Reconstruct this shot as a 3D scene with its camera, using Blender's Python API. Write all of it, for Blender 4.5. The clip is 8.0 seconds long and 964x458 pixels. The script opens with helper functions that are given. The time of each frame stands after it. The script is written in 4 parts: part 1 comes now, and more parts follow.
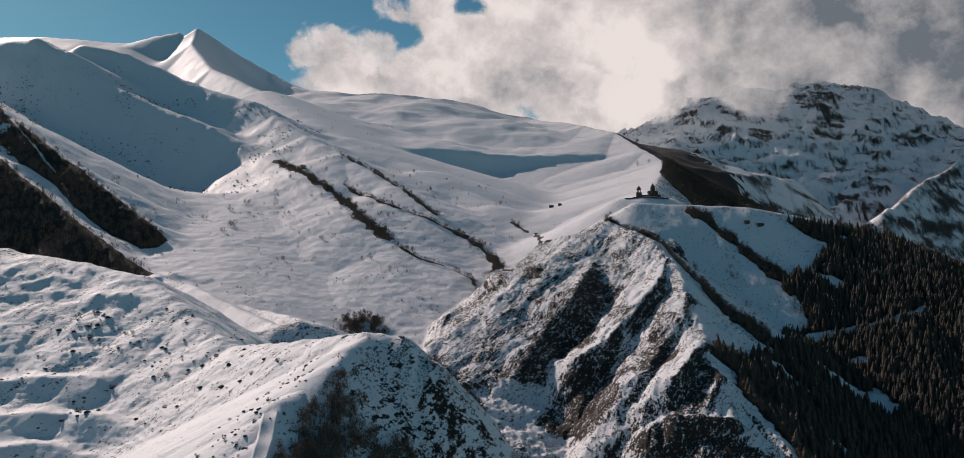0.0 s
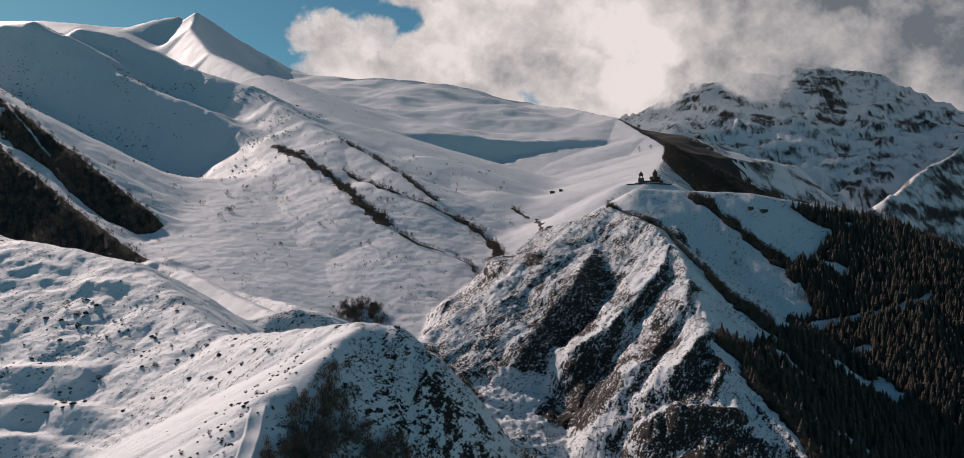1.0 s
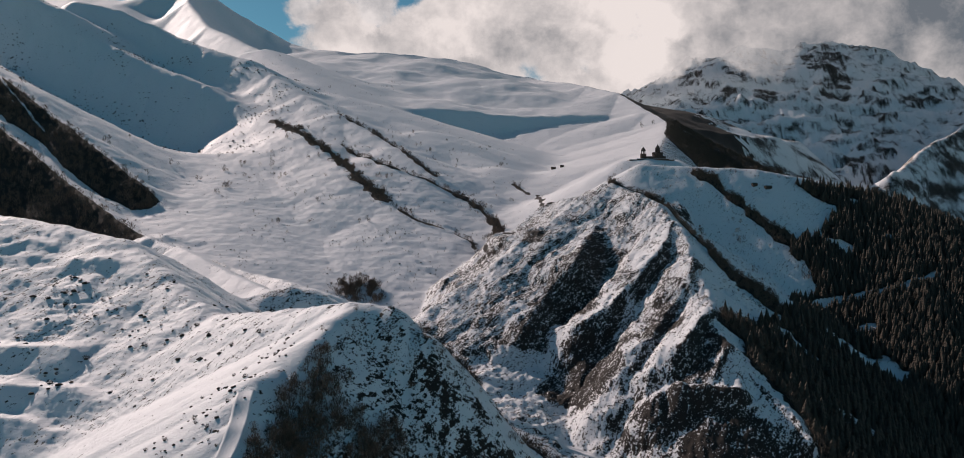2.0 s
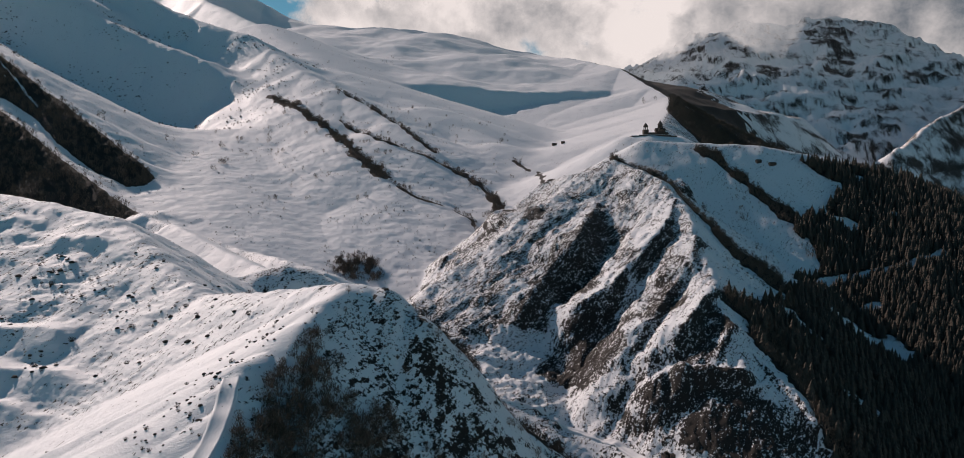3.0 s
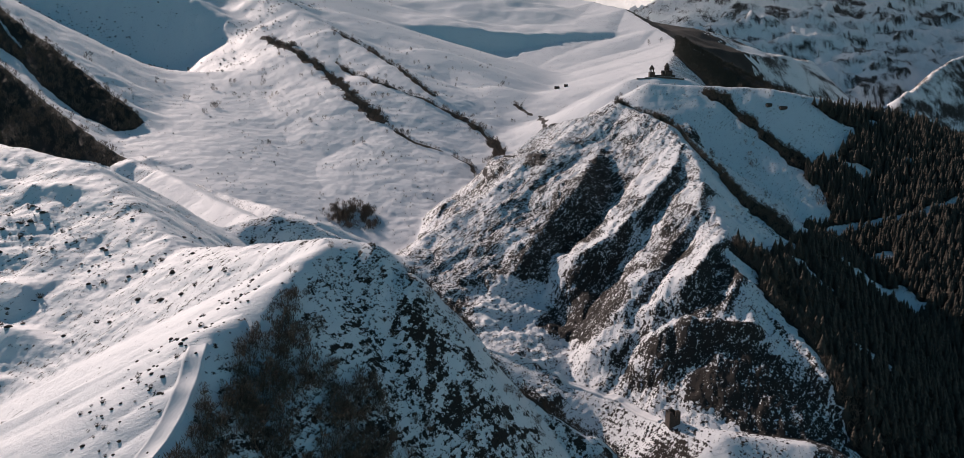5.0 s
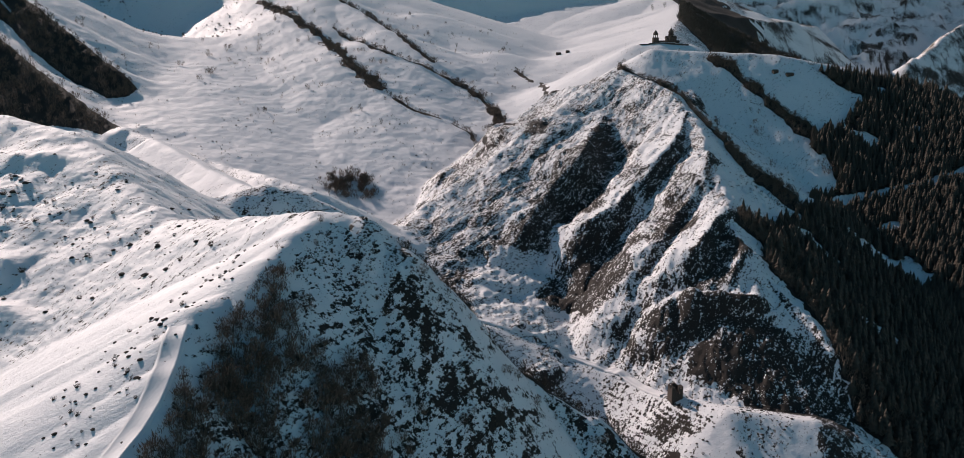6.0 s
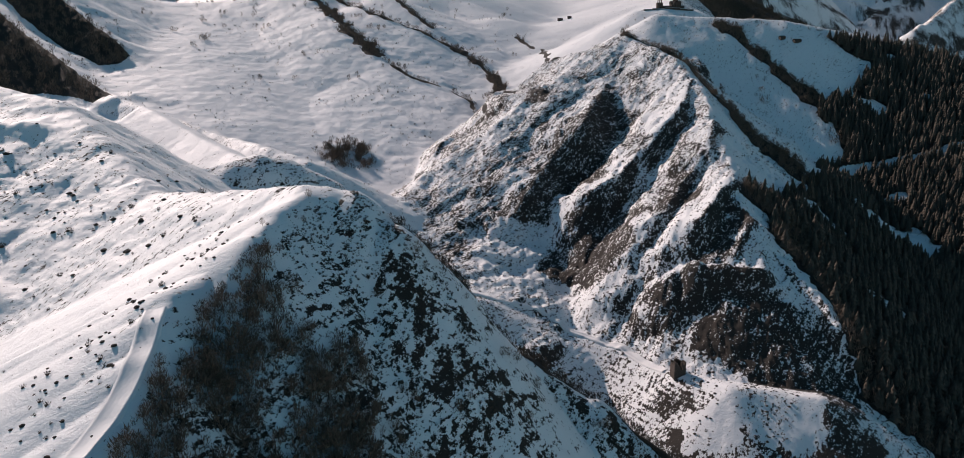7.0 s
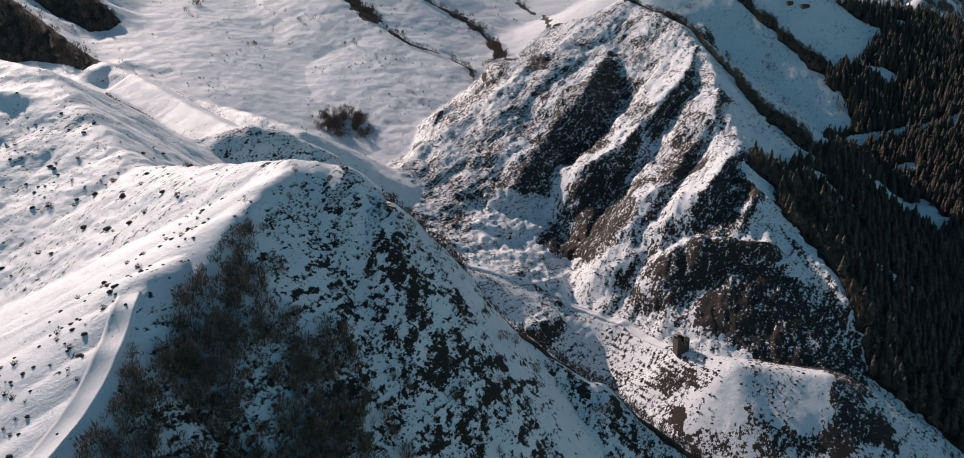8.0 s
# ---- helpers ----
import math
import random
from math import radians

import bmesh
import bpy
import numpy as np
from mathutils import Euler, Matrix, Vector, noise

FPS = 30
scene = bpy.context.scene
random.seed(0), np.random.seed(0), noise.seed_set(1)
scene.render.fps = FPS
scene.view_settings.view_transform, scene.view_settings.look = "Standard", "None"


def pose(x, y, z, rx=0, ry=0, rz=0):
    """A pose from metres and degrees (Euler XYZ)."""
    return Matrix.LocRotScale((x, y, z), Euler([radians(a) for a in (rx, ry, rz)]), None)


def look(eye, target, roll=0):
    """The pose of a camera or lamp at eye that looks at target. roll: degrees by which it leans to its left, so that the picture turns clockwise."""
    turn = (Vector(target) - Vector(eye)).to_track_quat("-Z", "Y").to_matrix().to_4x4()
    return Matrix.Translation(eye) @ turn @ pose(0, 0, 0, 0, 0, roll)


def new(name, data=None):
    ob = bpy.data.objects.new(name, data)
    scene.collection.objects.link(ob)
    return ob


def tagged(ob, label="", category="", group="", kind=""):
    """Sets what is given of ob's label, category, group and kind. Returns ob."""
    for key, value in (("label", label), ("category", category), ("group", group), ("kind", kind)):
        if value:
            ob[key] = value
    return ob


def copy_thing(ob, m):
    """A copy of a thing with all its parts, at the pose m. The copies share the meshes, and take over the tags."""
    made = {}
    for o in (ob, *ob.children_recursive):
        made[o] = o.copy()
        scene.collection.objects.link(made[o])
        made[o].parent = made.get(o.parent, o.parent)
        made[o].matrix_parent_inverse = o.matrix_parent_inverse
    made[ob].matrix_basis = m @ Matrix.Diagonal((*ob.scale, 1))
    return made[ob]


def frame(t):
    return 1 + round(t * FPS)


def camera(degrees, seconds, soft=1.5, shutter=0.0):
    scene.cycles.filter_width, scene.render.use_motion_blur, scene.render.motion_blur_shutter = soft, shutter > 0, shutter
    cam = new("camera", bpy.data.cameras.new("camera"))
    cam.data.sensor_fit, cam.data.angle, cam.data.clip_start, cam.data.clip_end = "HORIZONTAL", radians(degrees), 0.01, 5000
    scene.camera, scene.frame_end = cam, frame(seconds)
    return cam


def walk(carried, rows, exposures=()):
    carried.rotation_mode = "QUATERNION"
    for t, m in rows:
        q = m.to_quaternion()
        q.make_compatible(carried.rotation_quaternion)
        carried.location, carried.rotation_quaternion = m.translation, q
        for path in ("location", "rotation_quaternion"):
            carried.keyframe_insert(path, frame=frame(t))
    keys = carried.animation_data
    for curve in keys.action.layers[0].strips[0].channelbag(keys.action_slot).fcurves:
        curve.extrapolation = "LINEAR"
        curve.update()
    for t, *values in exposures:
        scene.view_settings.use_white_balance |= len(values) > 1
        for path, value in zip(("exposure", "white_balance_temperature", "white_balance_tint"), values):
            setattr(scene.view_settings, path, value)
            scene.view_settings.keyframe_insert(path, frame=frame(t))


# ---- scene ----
# seconds, place, heading (to the left), pitch, lean
FLIGHT = [
    (0.0, 0.00, 0.00, 0.00, 0.000, 1.547, -0.000),
    (0.5, 0.38, 4.80, 0.16, 0.030, 1.030, 0.029),
    (1.0, 0.76, 9.60, 0.31, 0.061, 0.467, 0.091),
    (1.5, 1.14, 14.41, 0.44, 0.089, -0.445, 0.133),
    (3.0, 2.29, 28.84, 0.76, 0.150, -3.143, 0.201),
    (3.5, 2.67, 33.65, 0.83, 0.175, -4.100, 0.209),
    (4.0, 3.05, 38.47, 0.90, 0.199, -5.035, 0.234),
    (4.5, 3.44, 43.29, 0.95, 0.224, -6.147, 0.236),
    (6.0, 4.59, 57.75, 1.02, 0.294, -9.797, 0.269),
    (6.5, 4.98, 62.58, 1.02, 0.305, -11.018, 0.273),
    (7.0, 5.37, 67.41, 1.00, 0.335, -12.218, 0.279),
    (7.5, 5.75, 72.24, 0.97, 0.365, -13.424, 0.302),
    (8.0, 6.14, 77.07, 0.92, 0.378, -14.633, 0.281),
]
cam = camera(65.45, 8.0, soft=0.6)
walk(cam, [(t, pose(x, y, z, 90 + pitch, 0, yaw) @ pose(0, 0, 0, 0, 0, lean)) for t, x, y, z, yaw, pitch, lean in FLIGHT],
     [(0.0, -0.42), (4.0, -0.28), (8.0, 0.02)])

# ---- light ----
SUN_AZ, SUN_EL = 41.0, 29.4  # degrees to the left of north (+y), above the horizon
to_sun = Vector((-math.sin(radians(SUN_AZ)) * math.cos(radians(SUN_EL)), math.cos(radians(SUN_AZ)) * math.cos(radians(SUN_EL)), math.sin(radians(SUN_EL))))
sun = new("sun", bpy.data.lights.new("sun", "SUN"))
sun.data.energy, sun.data.angle, sun.data.color = 4.35, radians(0.6), (1.0, 0.815, 0.745)
sun.matrix_world = look(to_sun * 100, (0, 0, 0))


class Nodes:
    """A short way to write node trees."""

    def __init__(self, tree):
        self.tree = tree
        tree.nodes.clear()

    def add(self, kind, _out=0, **values):
        n = self.tree.nodes.new(kind)
        for key, v in values.items():
            sock = n.inputs[int(key[2:])] if key[2:].isdigit() else n.inputs[key[2:].replace("_", " ")]
            if isinstance(v, bpy.types.NodeSocket):
                self.tree.links.new(v, sock)
            else:
                sock.default_value = v
        return n.outputs[_out]

    def math(self, op, a, b=0.0, c=0.0, clamp=False):
        out = self.add("ShaderNodeMath", i_0=a, i_1=b, i_2=c)
        out.node.operation, out.node.use_clamp = op, clamp
        return out

    def span(self, value, lo, hi, a=0.0, b=1.0, smooth=True):
        out = self.add("ShaderNodeMapRange", i_0=value, i_1=lo, i_2=hi, i_3=a, i_4=b)
        out.node.interpolation_type = "SMOOTHSTEP" if smooth else "LINEAR"
        return out

    def mix(self, f, a, b):
        n = self.tree.nodes.new("ShaderNodeMix")
        n.data_type = "RGBA"
        for sock, v in ((n.inputs[0], f), (n.inputs[6], a), (n.inputs[7], b)):
            if isinstance(v, bpy.types.NodeSocket):
                self.tree.links.new(v, sock)
            else:
                sock.default_value = v if isinstance(v, (int, float)) else (*v, 1)[:4]
        return n.outputs[2]

    def noise(self, co, scale, detail=4.0, rough=0.55, distort=0.0):
        return self.add("ShaderNodeTexNoise", i_Vector=co, i_Scale=scale, i_Detail=detail, i_Roughness=rough, i_Distortion=distort)

    def layer(self, name):
        out = self.add("ShaderNodeAttribute", 2)
        out.node.attribute_name = name
        return out

    def place(self, co, scale=(1, 1, 1), turn=(0, 0, 0)):
        return self.add("ShaderNodeMapping", i_Vector=co, i_Scale=scale, i_Rotation=tuple(radians(a) for a in turn))


world = bpy.data.worlds.new("sky")
scene.world = world
world.use_nodes = True
w = Nodes(world.node_tree)
sky = w.add("ShaderNodeTexSky")
sky.node.sky_type, sky.node.sun_disc, sky.node.altitude = "NISHITA", False, 2100.0
sky.node.sun_elevation, sky.node.sun_rotation = radians(SUN_EL), radians(-SUN_AZ)
tint = w.tree.nodes.new("ShaderNodeMix")
tint.data_type, tint.blend_type = "RGBA", "MULTIPLY"
tint.inputs[0].default_value, tint.inputs[7].default_value = 1.0, (0.54, 0.98, 0.96, 1)
w.tree.links.new(sky, tint.inputs[6])
back = w.add("ShaderNodeBackground", i_Color=tint.outputs[2], i_Strength=0.07)
w.tree.links.new(back, w.tree.nodes.new("ShaderNodeOutputWorld").inputs[0])

# ---- materials ----
def material(name):
    m = bpy.data.materials.new(name)
    m.use_nodes = True
    return m, Nodes(m.node_tree)


def finish(n, **values):
    shader = n.add("ShaderNodeBsdfPrincipled", **values)
    n.tree.links.new(shader, n.tree.nodes.new("ShaderNodeOutputMaterial").inputs[0])


def make_ground():
    """Snow with rock, scree and withered grass where the ground is bare; 'bare' is how much rock a place has."""
    m, n = material("snowy_ground")
    co = n.add("ShaderNodeTexCoord", 3)
    bare = n.layer("bare")
    wood = n.layer("wood")
    coarse = n.noise(co, 0.04, 5, 0.6)
    fine = n.noise(co, 0.85, 6, 0.72)
    along = n.place(co, (4.5, 1.0, 2.0), (0, 0, 54.4))
    along.node.vector_type = "TEXTURE"
    streak = n.noise(along, 0.6, 6, 0.68)
    mixed = n.math("ADD", n.math("MULTIPLY", coarse, 0.16), n.math("ADD", n.math("MULTIPLY", fine, 0.48), n.math("MULTIPLY", streak, 0.38)))
    edge = n.math("SUBTRACT", 1.0, bare)
    show = n.span(n.math("SUBTRACT", mixed, n.math("ADD", 0.345, n.math("MULTIPLY", edge, 0.28))), -0.006, 0.008)
    rock = n.mix(n.noise(co, 0.9, 5, 0.6), (0.014, 0.0115, 0.0095), (0.038, 0.030, 0.0245))
    rock = n.mix(n.span(n.noise(co, 0.08, 3), 0.45, 0.65), rock, (0.028, 0.021, 0.016))
    snow = n.mix(n.noise(co, 0.3, 4), (0.78, 0.79, 0.81), (0.86, 0.86, 0.87))
    # dark litter under scrub and woods, also for shade on the snowy forest floor
    show = n.math("MAXIMUM", show, n.span(n.math("ADD", wood, n.math("MULTIPLY", n.math("SUBTRACT", fine, 0.5), 0.7)), 0.45, 0.6))
    colour = n.mix(show, snow, rock)
    crumble = n.math("MULTIPLY", n.noise(co, 1.6, 5, 0.65), n.math("ADD", 0.35, n.math("MULTIPLY", show, 0.9)))
    wind = n.place(co, (3.0, 1.0, 1.0), (0, 0, 20))
    wind.node.vector_type = "TEXTURE"
    drift = n.math("ADD", n.math("MULTIPLY", n.noise(wind, 0.34, 6, 0.65), 0.6), n.math("MULTIPLY", n.noise(wind, 0.07, 3, 0.5), 1.0))
    bump = n.add("ShaderNodeBump", i_Strength=0.6, i_Distance=0.8, i_Height=n.math("ADD", crumble, n.math("ADD", drift, n.math("MULTIPLY", show, -0.25))))
    finish(n, i_Base_Color=colour, i_Roughness=n.mix(show, (0.65,) * 3, (0.9,) * 3), i_Normal=bump)
    return m


GROUND = make_ground()


# ---- the land ----
_rng = np.random.default_rng(5)
_perm = np.concatenate([_rng.permutation(256)] * 2)
_grad = np.stack([np.cos(np.arange(256) / 256 * 2 * np.pi), np.sin(np.arange(256) / 256 * 2 * np.pi)], 1)


def perlin(x, y):
    xi, yi = np.floor(x).astype(int), np.floor(y).astype(int)
    xf, yf = x - xi, y - yi
    u, v = xf**3 * (xf * (xf * 6 - 15) + 10), yf**3 * (yf * (yf * 6 - 15) + 10)

    def g(a, b):
        q = _grad[_perm[(_perm[(xi + a) & 255] + yi + b) & 255]]
        return q[:, 0] * (xf - a) + q[:, 1] * (yf - b)

    lo, hi = g(0, 0) * (1 - u) + g(1, 0) * u, g(0, 1) * (1 - u) + g(1, 1) * u
    return (lo * (1 - v) + hi * v) * 1.5


def fbm(x, y, size, octaves=4, gain=0.5, ridged=False):
    total, amp = 0.0, 1.0
    for o in range(octaves):
        k = perlin(x / size + 17.3 * o, y / size - 9.1 * o)
        total = total + amp * ((1 - 2 * np.abs(k)) if ridged else k)
        size, amp = size / 2.03, amp * gain
    return total


def crest(x, y, points, soft=4.0, reach=20000):
    """The height of a ridge: its crest line of (x, y, z, slope to the left, slope to the right), along which it falls off on both sides;
    and the side on which a place lies (1: left, 0: right)."""
    best, where = np.full(x.shape, -1e4), np.zeros(x.shape)
    for (ax, ay, az, al, ar), (bx, by, bz, bl, br) in zip(points, points[1:]):
        ux, uy = bx - ax, by - ay
        n2 = ux * ux + uy * uy
        s = np.clip(((x - ax) * ux + (y - ay) * uy) / n2, 0, 1)
        dx, dy = x - ax - s * ux, y - ay - s * uy
        d = np.sqrt(dx * dx + dy * dy)
        side = (ux * dy - uy * dx) / (math.sqrt(n2) * np.maximum(d, 1e-6)) * 0.5 + 0.5
        slope = side * (al + (bl - al) * s) + (1 - side) * (ar + (br - ar) * s)
        h = az + (bz - az) * s - slope * (np.sqrt(d * d + soft * soft) - soft) - 0.8 * np.maximum(d - reach, 0)
        where = np.where(h > best, side, where)
        best = np.maximum(best, h)
    return best, where


def smooth(v, lo, hi):
    s = np.clip((v - lo) / (hi - lo), 0, 1)
    return s * s * (3 - 2 * s)


def near_line(x, y, points):
    """Distance from a line in the plan."""
    best = np.full(np.shape(x), 1e9)
    for (ax, ay), (bx, by) in zip(points, points[1:]):
        ux, uy = bx - ax, by - ay
        s = np.clip(((x - ax) * ux + (y - ay) * uy) / (ux * ux + uy * uy), 0, 1)
        best = np.minimum(best, np.hypot(x - ax - s * ux, y - ay - s * uy))
    return best


def ribs(u, v):
    """Leaning rock ribs: a gentle rise, then a steep drop, broken up along their length."""
    p = v / 34 + 0.42 * fbm(u / 4, v, 50, 4, 0.55) + u / 900
    q = 2.7 * p + 0.5 * fbm(u / 3 + 40, v, 20, 3)
    p, q = p - np.floor(p), q - np.floor(q)
    saw = np.minimum(p / 0.72, (1 - p) / 0.28) - 0.5 + 0.32 * (np.minimum(q / 0.7, (1 - q) / 0.3) - 0.5)
    return saw * np.clip(0.75 + 0.9 * fbm(u + 70, v, 50, 2), 0.1, 1.5) + 0.20 * fbm(u / 2, v, 12, 4, 0.6, ridged=True) - 0.1


# noise: swell of 12, 45 and 250 m, ribs and rock bands, in metres of height; bare: how much rock shows on the left and the right flank;
# steep: the slopes between which the snow slides off
RIDGES = {
    "near_hill": dict(line=[
        (-339, 400, 11, 0.7, 0.5), (-254, 395, 0, 0.7, 0.5), (-208, 388, -7, 0.7, 0.5), (-166, 373, -14, 0.7, 0.5),
        (-135, 340, -26, 0.7, 0.56), (-113, 315, -35, 0.9, 0.55), (-96, 300, -39, 0.9, 0.55), (-57, 264, -31.5, 1, 0.7),
        (-39, 246, -27.5, 1.3, 1.2), (-26, 243, -29, 1.3, 1.2), (-17, 238, -35, 1.3, 1.2), (-7, 240, -49, 1.3, 1.2),
        (2, 245, -61, 1.3, 1.2), (14, 250, -71, 1.3, 1.2), (32, 246, -82, 1.3, 1.2), (53, 236, -96, 1.3, 1.2),
        (95, 215, -130, 1.3, 1.2),
    ], soft=6, noise=(0.8, 1.1, 0, 0, 0), bare=(0.15, 0.2), reach=20000, steep=(1.0, 2.2)),
    "near_edge": dict(line=[
        (-36, 244, -28, 1, 0.5), (-41, 232, -30, 1, 0.5), (-44, 222, -34, 1, 0.5), (-51, 213, -40, 1, 0.5),
        (-55, 206, -41, 1, 0.5), (-55, 199, -44, 1, 0.5), (-54, 190, -48, 1, 0.5), (-53, 180, -52, 1, 0.5),
        (-54, 168, -56, 1, 0.5), (-58, 140, -70, 1, 0.5), (-66, 100, -105, 1, 0.5),
    ], soft=3, noise=(0.25, 0.5, 0, 0, 0), bare=(0.18, 0.04), reach=20000, steep=(0.8, 1.3)),
    "ledge_low": dict(line=[
        (-164, 257, -66.7, 0.1, 0.95), (-152, 259, -66.4, 0.1, 0.95), (-143, 256, -66.4, 0.1, 0.95), (-132, 252, -68.5, 0.1, 0.95),
    ], soft=1.5, noise=(0.6, 0.8, 0, 0, 0), bare=(0.12, 0.16), reach=14, steep=(1.2, 2.2)),
    "ledge_mid": dict(line=[
        (-174, 272, -59.5, 0.1, 0.95), (-160, 272, -58.6, 0.1, 0.95), (-148, 273, -59.0, 0.1, 0.95), (-133, 267, -58.5, 0.1, 0.95), (-123, 261, -60.9, 0.1, 0.95),
    ], soft=1.5, noise=(0.6, 0.8, 0, 0, 0), bare=(0.12, 0.16), reach=14, steep=(1.2, 2.2)),
    "ledge_high": dict(line=[
        (-186, 291, -50.6, 0.1, 0.95), (-175, 293, -49.1, 0.1, 0.95), (-159, 293, -48.9, 0.1, 0.95), (-146, 289, -49.5, 0.1, 0.95), (-140, 286, -53.2, 0.1, 0.95),
    ], soft=1.5, noise=(0.6, 0.8, 0, 0, 0), bare=(0.12, 0.16), reach=14, steep=(1.2, 2.2)),
    "hollow_rim": dict(line=[
        (-186, 346, -25.7, 0.1, 0.9), (-179, 351, -20.8, 0.1, 0.9), (-166, 351, -20.2, 0.1, 0.9), (-154, 346, -22.8, 0.1, 0.9), (-144, 335, -28.5, 0.1, 0.9),
    ], soft=1.5, noise=(0.6, 0.8, 0, 0, 0), bare=(0.12, 0.16), reach=14, steep=(1.2, 2.2)),
    "hollow_side": dict(line=[
        (-216, 364, -15.9, 0.1, 0.9), (-211, 369, -12.8, 0.1, 0.9), (-202, 367, -15.1, 0.1, 0.9),
    ], soft=1.5, noise=(0.6, 0.8, 0, 0, 0), bare=(0.12, 0.16), reach=14, steep=(1.2, 2.2)),
    "hollow_far": dict(line=[
        (-278, 650, -23.7, 0.1, 0.9), (-278, 679, -22.5, 0.1, 0.9), (-261, 672, -28.3, 0.1, 0.9),
    ], soft=1.5, noise=(0.6, 0.8, 0, 0, 0), bare=(0.12, 0.16), reach=14, steep=(1.2, 2.2)),
    "wooded_low": dict(line=[
        (-770, 1000, 210, 0.5, 0.55), (-548, 850, 100, 0.5, 0.55), (-402, 750, 25, 0.5, 0.55), (-301, 670, -19, 0.5, 0.75),
        (-227, 610, -35, 0.5, 1), (-162, 560, -45, 0.5, 1), (-125, 520, -47, 0.5, 1), (-98, 500, -52, 0.5, 1),
    ], soft=3, noise=(0.7, 1.2, 3, 0, 0), bare=(0.12, 0.2), reach=20000, steep=(1.1, 1.7)),
    "back_knoll": dict(line=[
        (-120, 398, -45, 0.6, 0.7), (-110, 405, -41, 0.6, 0.7), (-100, 412, -39, 0.6, 0.7), (-90, 418, -42, 0.6, 0.7),
        (-78, 424, -49, 0.6, 0.7),
    ], soft=4, noise=(0.6, 0.8, 0, 0, 0), bare=(0.22, 0.34), reach=14, steep=(3, 4)),
    "bank": dict(line=[
        (-225, 572, -26, 0.45, 0.7), (-179, 530, -38, 0.45, 0.7), (-140, 490, -47, 0.45, 0.7), (-111, 460, -49, 0.45, 0.7),
    ], soft=2, noise=(0.3, 0.6, 0, 0, 0), bare=(0.1, 0.1), reach=16, steep=(1.1, 1.7)),
    "wooded_high": dict(line=[
        (-1002, 1300, 349, 0.5, 0.6), (-646, 1000, 190, 0.5, 0.6), (-491, 900, 100, 0.5, 0.6), (-373, 820, 34, 0.5, 0.6),
        (-340, 780, 2, 0.5, 0.6), (-283, 730, -21, 0.5, 0.6),
    ], soft=4, noise=(0.5, 1.2, 3, 0, 0), bare=(0.1, 0.2), reach=20000, steep=(1.1, 1.7)),
    "left_mountain": dict(line=[
        (-3812, 3600, 877, 0.5, 0.44), (-2775, 3600, 982, 0.5, 0.44), (-2330, 3600, 1020, 0.5, 0.44), (-2107, 3600, 1026, 0.5, 0.44),
        (-1914, 3600, 1009, 0.5, 0.44), (-1795, 3600, 997, 0.5, 0.44), (-1700, 3600, 994, 0.5, 0.44), (-1587, 3600, 1026, 0.5, 0.75),
        (-1469, 3600, 1047, 0.5, 1), (-1430, 3600, 1026, 0.5, 1), (-1374, 3600, 1059, 0.5, 1), (-1305, 3600, 1020, 0.5, 1),
        (-1230, 3600, 967, 0.5, 1), (-1021, 3600, 853, 0.5, 1), (-902, 3600, 781, 0.5, 0.6),
    ], soft=10, noise=(0.1, 0.6, 4, 0, 0), bare=(0.05, 0.05), reach=20000, steep=(1.1, 1.7)),
    "crest_a": dict(line=[
        (-1074, 1660, 459, 0.35, 1.1), (-980, 1640, 462, 0.35, 1.1), (-898, 1615, 427, 0.35, 1.1), (-829, 1585, 376, 0.35, 1.1),
        (-744, 1545, 328, 0.35, 1.1), (-664, 1510, 290, 0.35, 1.1), (-588, 1475, 262, 0.35, 1.1), (-528, 1445, 238, 0.35, 1.1),
        (-441, 1395, 195, 0.35, 1), (-379, 1340, 162, 0.35, 0.85), (-194, 1015, 63, 0.35, 0.4), (-104, 880, 5, 0.35, 0.3),
    ], soft=14, noise=(0.5, 1.6, 3, 0, 0), bare=(0.05, 0.05), reach=20000, steep=(1.1, 1.7)),
    "crest_b": dict(line=[
        (-957, 1800, 492, 0.4, 1), (-858, 1780, 468, 0.4, 1), (-771, 1750, 429, 0.4, 1), (-682, 1710, 388, 0.4, 1),
        (-594, 1660, 352, 0.4, 1), (-493, 1600, 317, 0.4, 1), (-418, 1520, 270, 0.4, 0.9), (-327, 1400, 211, 0.4, 0.6),
        (-246, 1280, 164, 0.4, 0.45), (-130, 1100, 95, 0.4, 0.42), (-39, 970, 31, 0.4, 0.42), (23, 900, 0, 0.4, 0.42),
    ], soft=14, noise=(0.5, 1.6, 3, 0, 0), bare=(0.05, 0.05), reach=20000, steep=(1.1, 1.7)),
    "lower_field": dict(line=[
        (-520, 1130, 96, 0.9, 0.24), (-430, 1112, 84, 0.9, 0.24), (-330, 1105, 76, 0.9, 0.24), (-230, 1005, 44, 0.9, 0.24),
        (-150, 893, 12, 0.9, 0.24), (-95, 850, -8, 0.9, 0.24),
    ], soft=20, noise=(0.4, 1.0, 2, 0, 0), bare=(0.03, 0.04), reach=20000, steep=(1.1, 1.7)),
    "slope_c": dict(line=[
        (-589, 2077, 440, 0.28, 0.5), (-287, 1554, 230, 0.28, 0.5), (-102, 1323, 138, 0.32, 0.5), (15, 1126, 66, 0.4, 0.5),
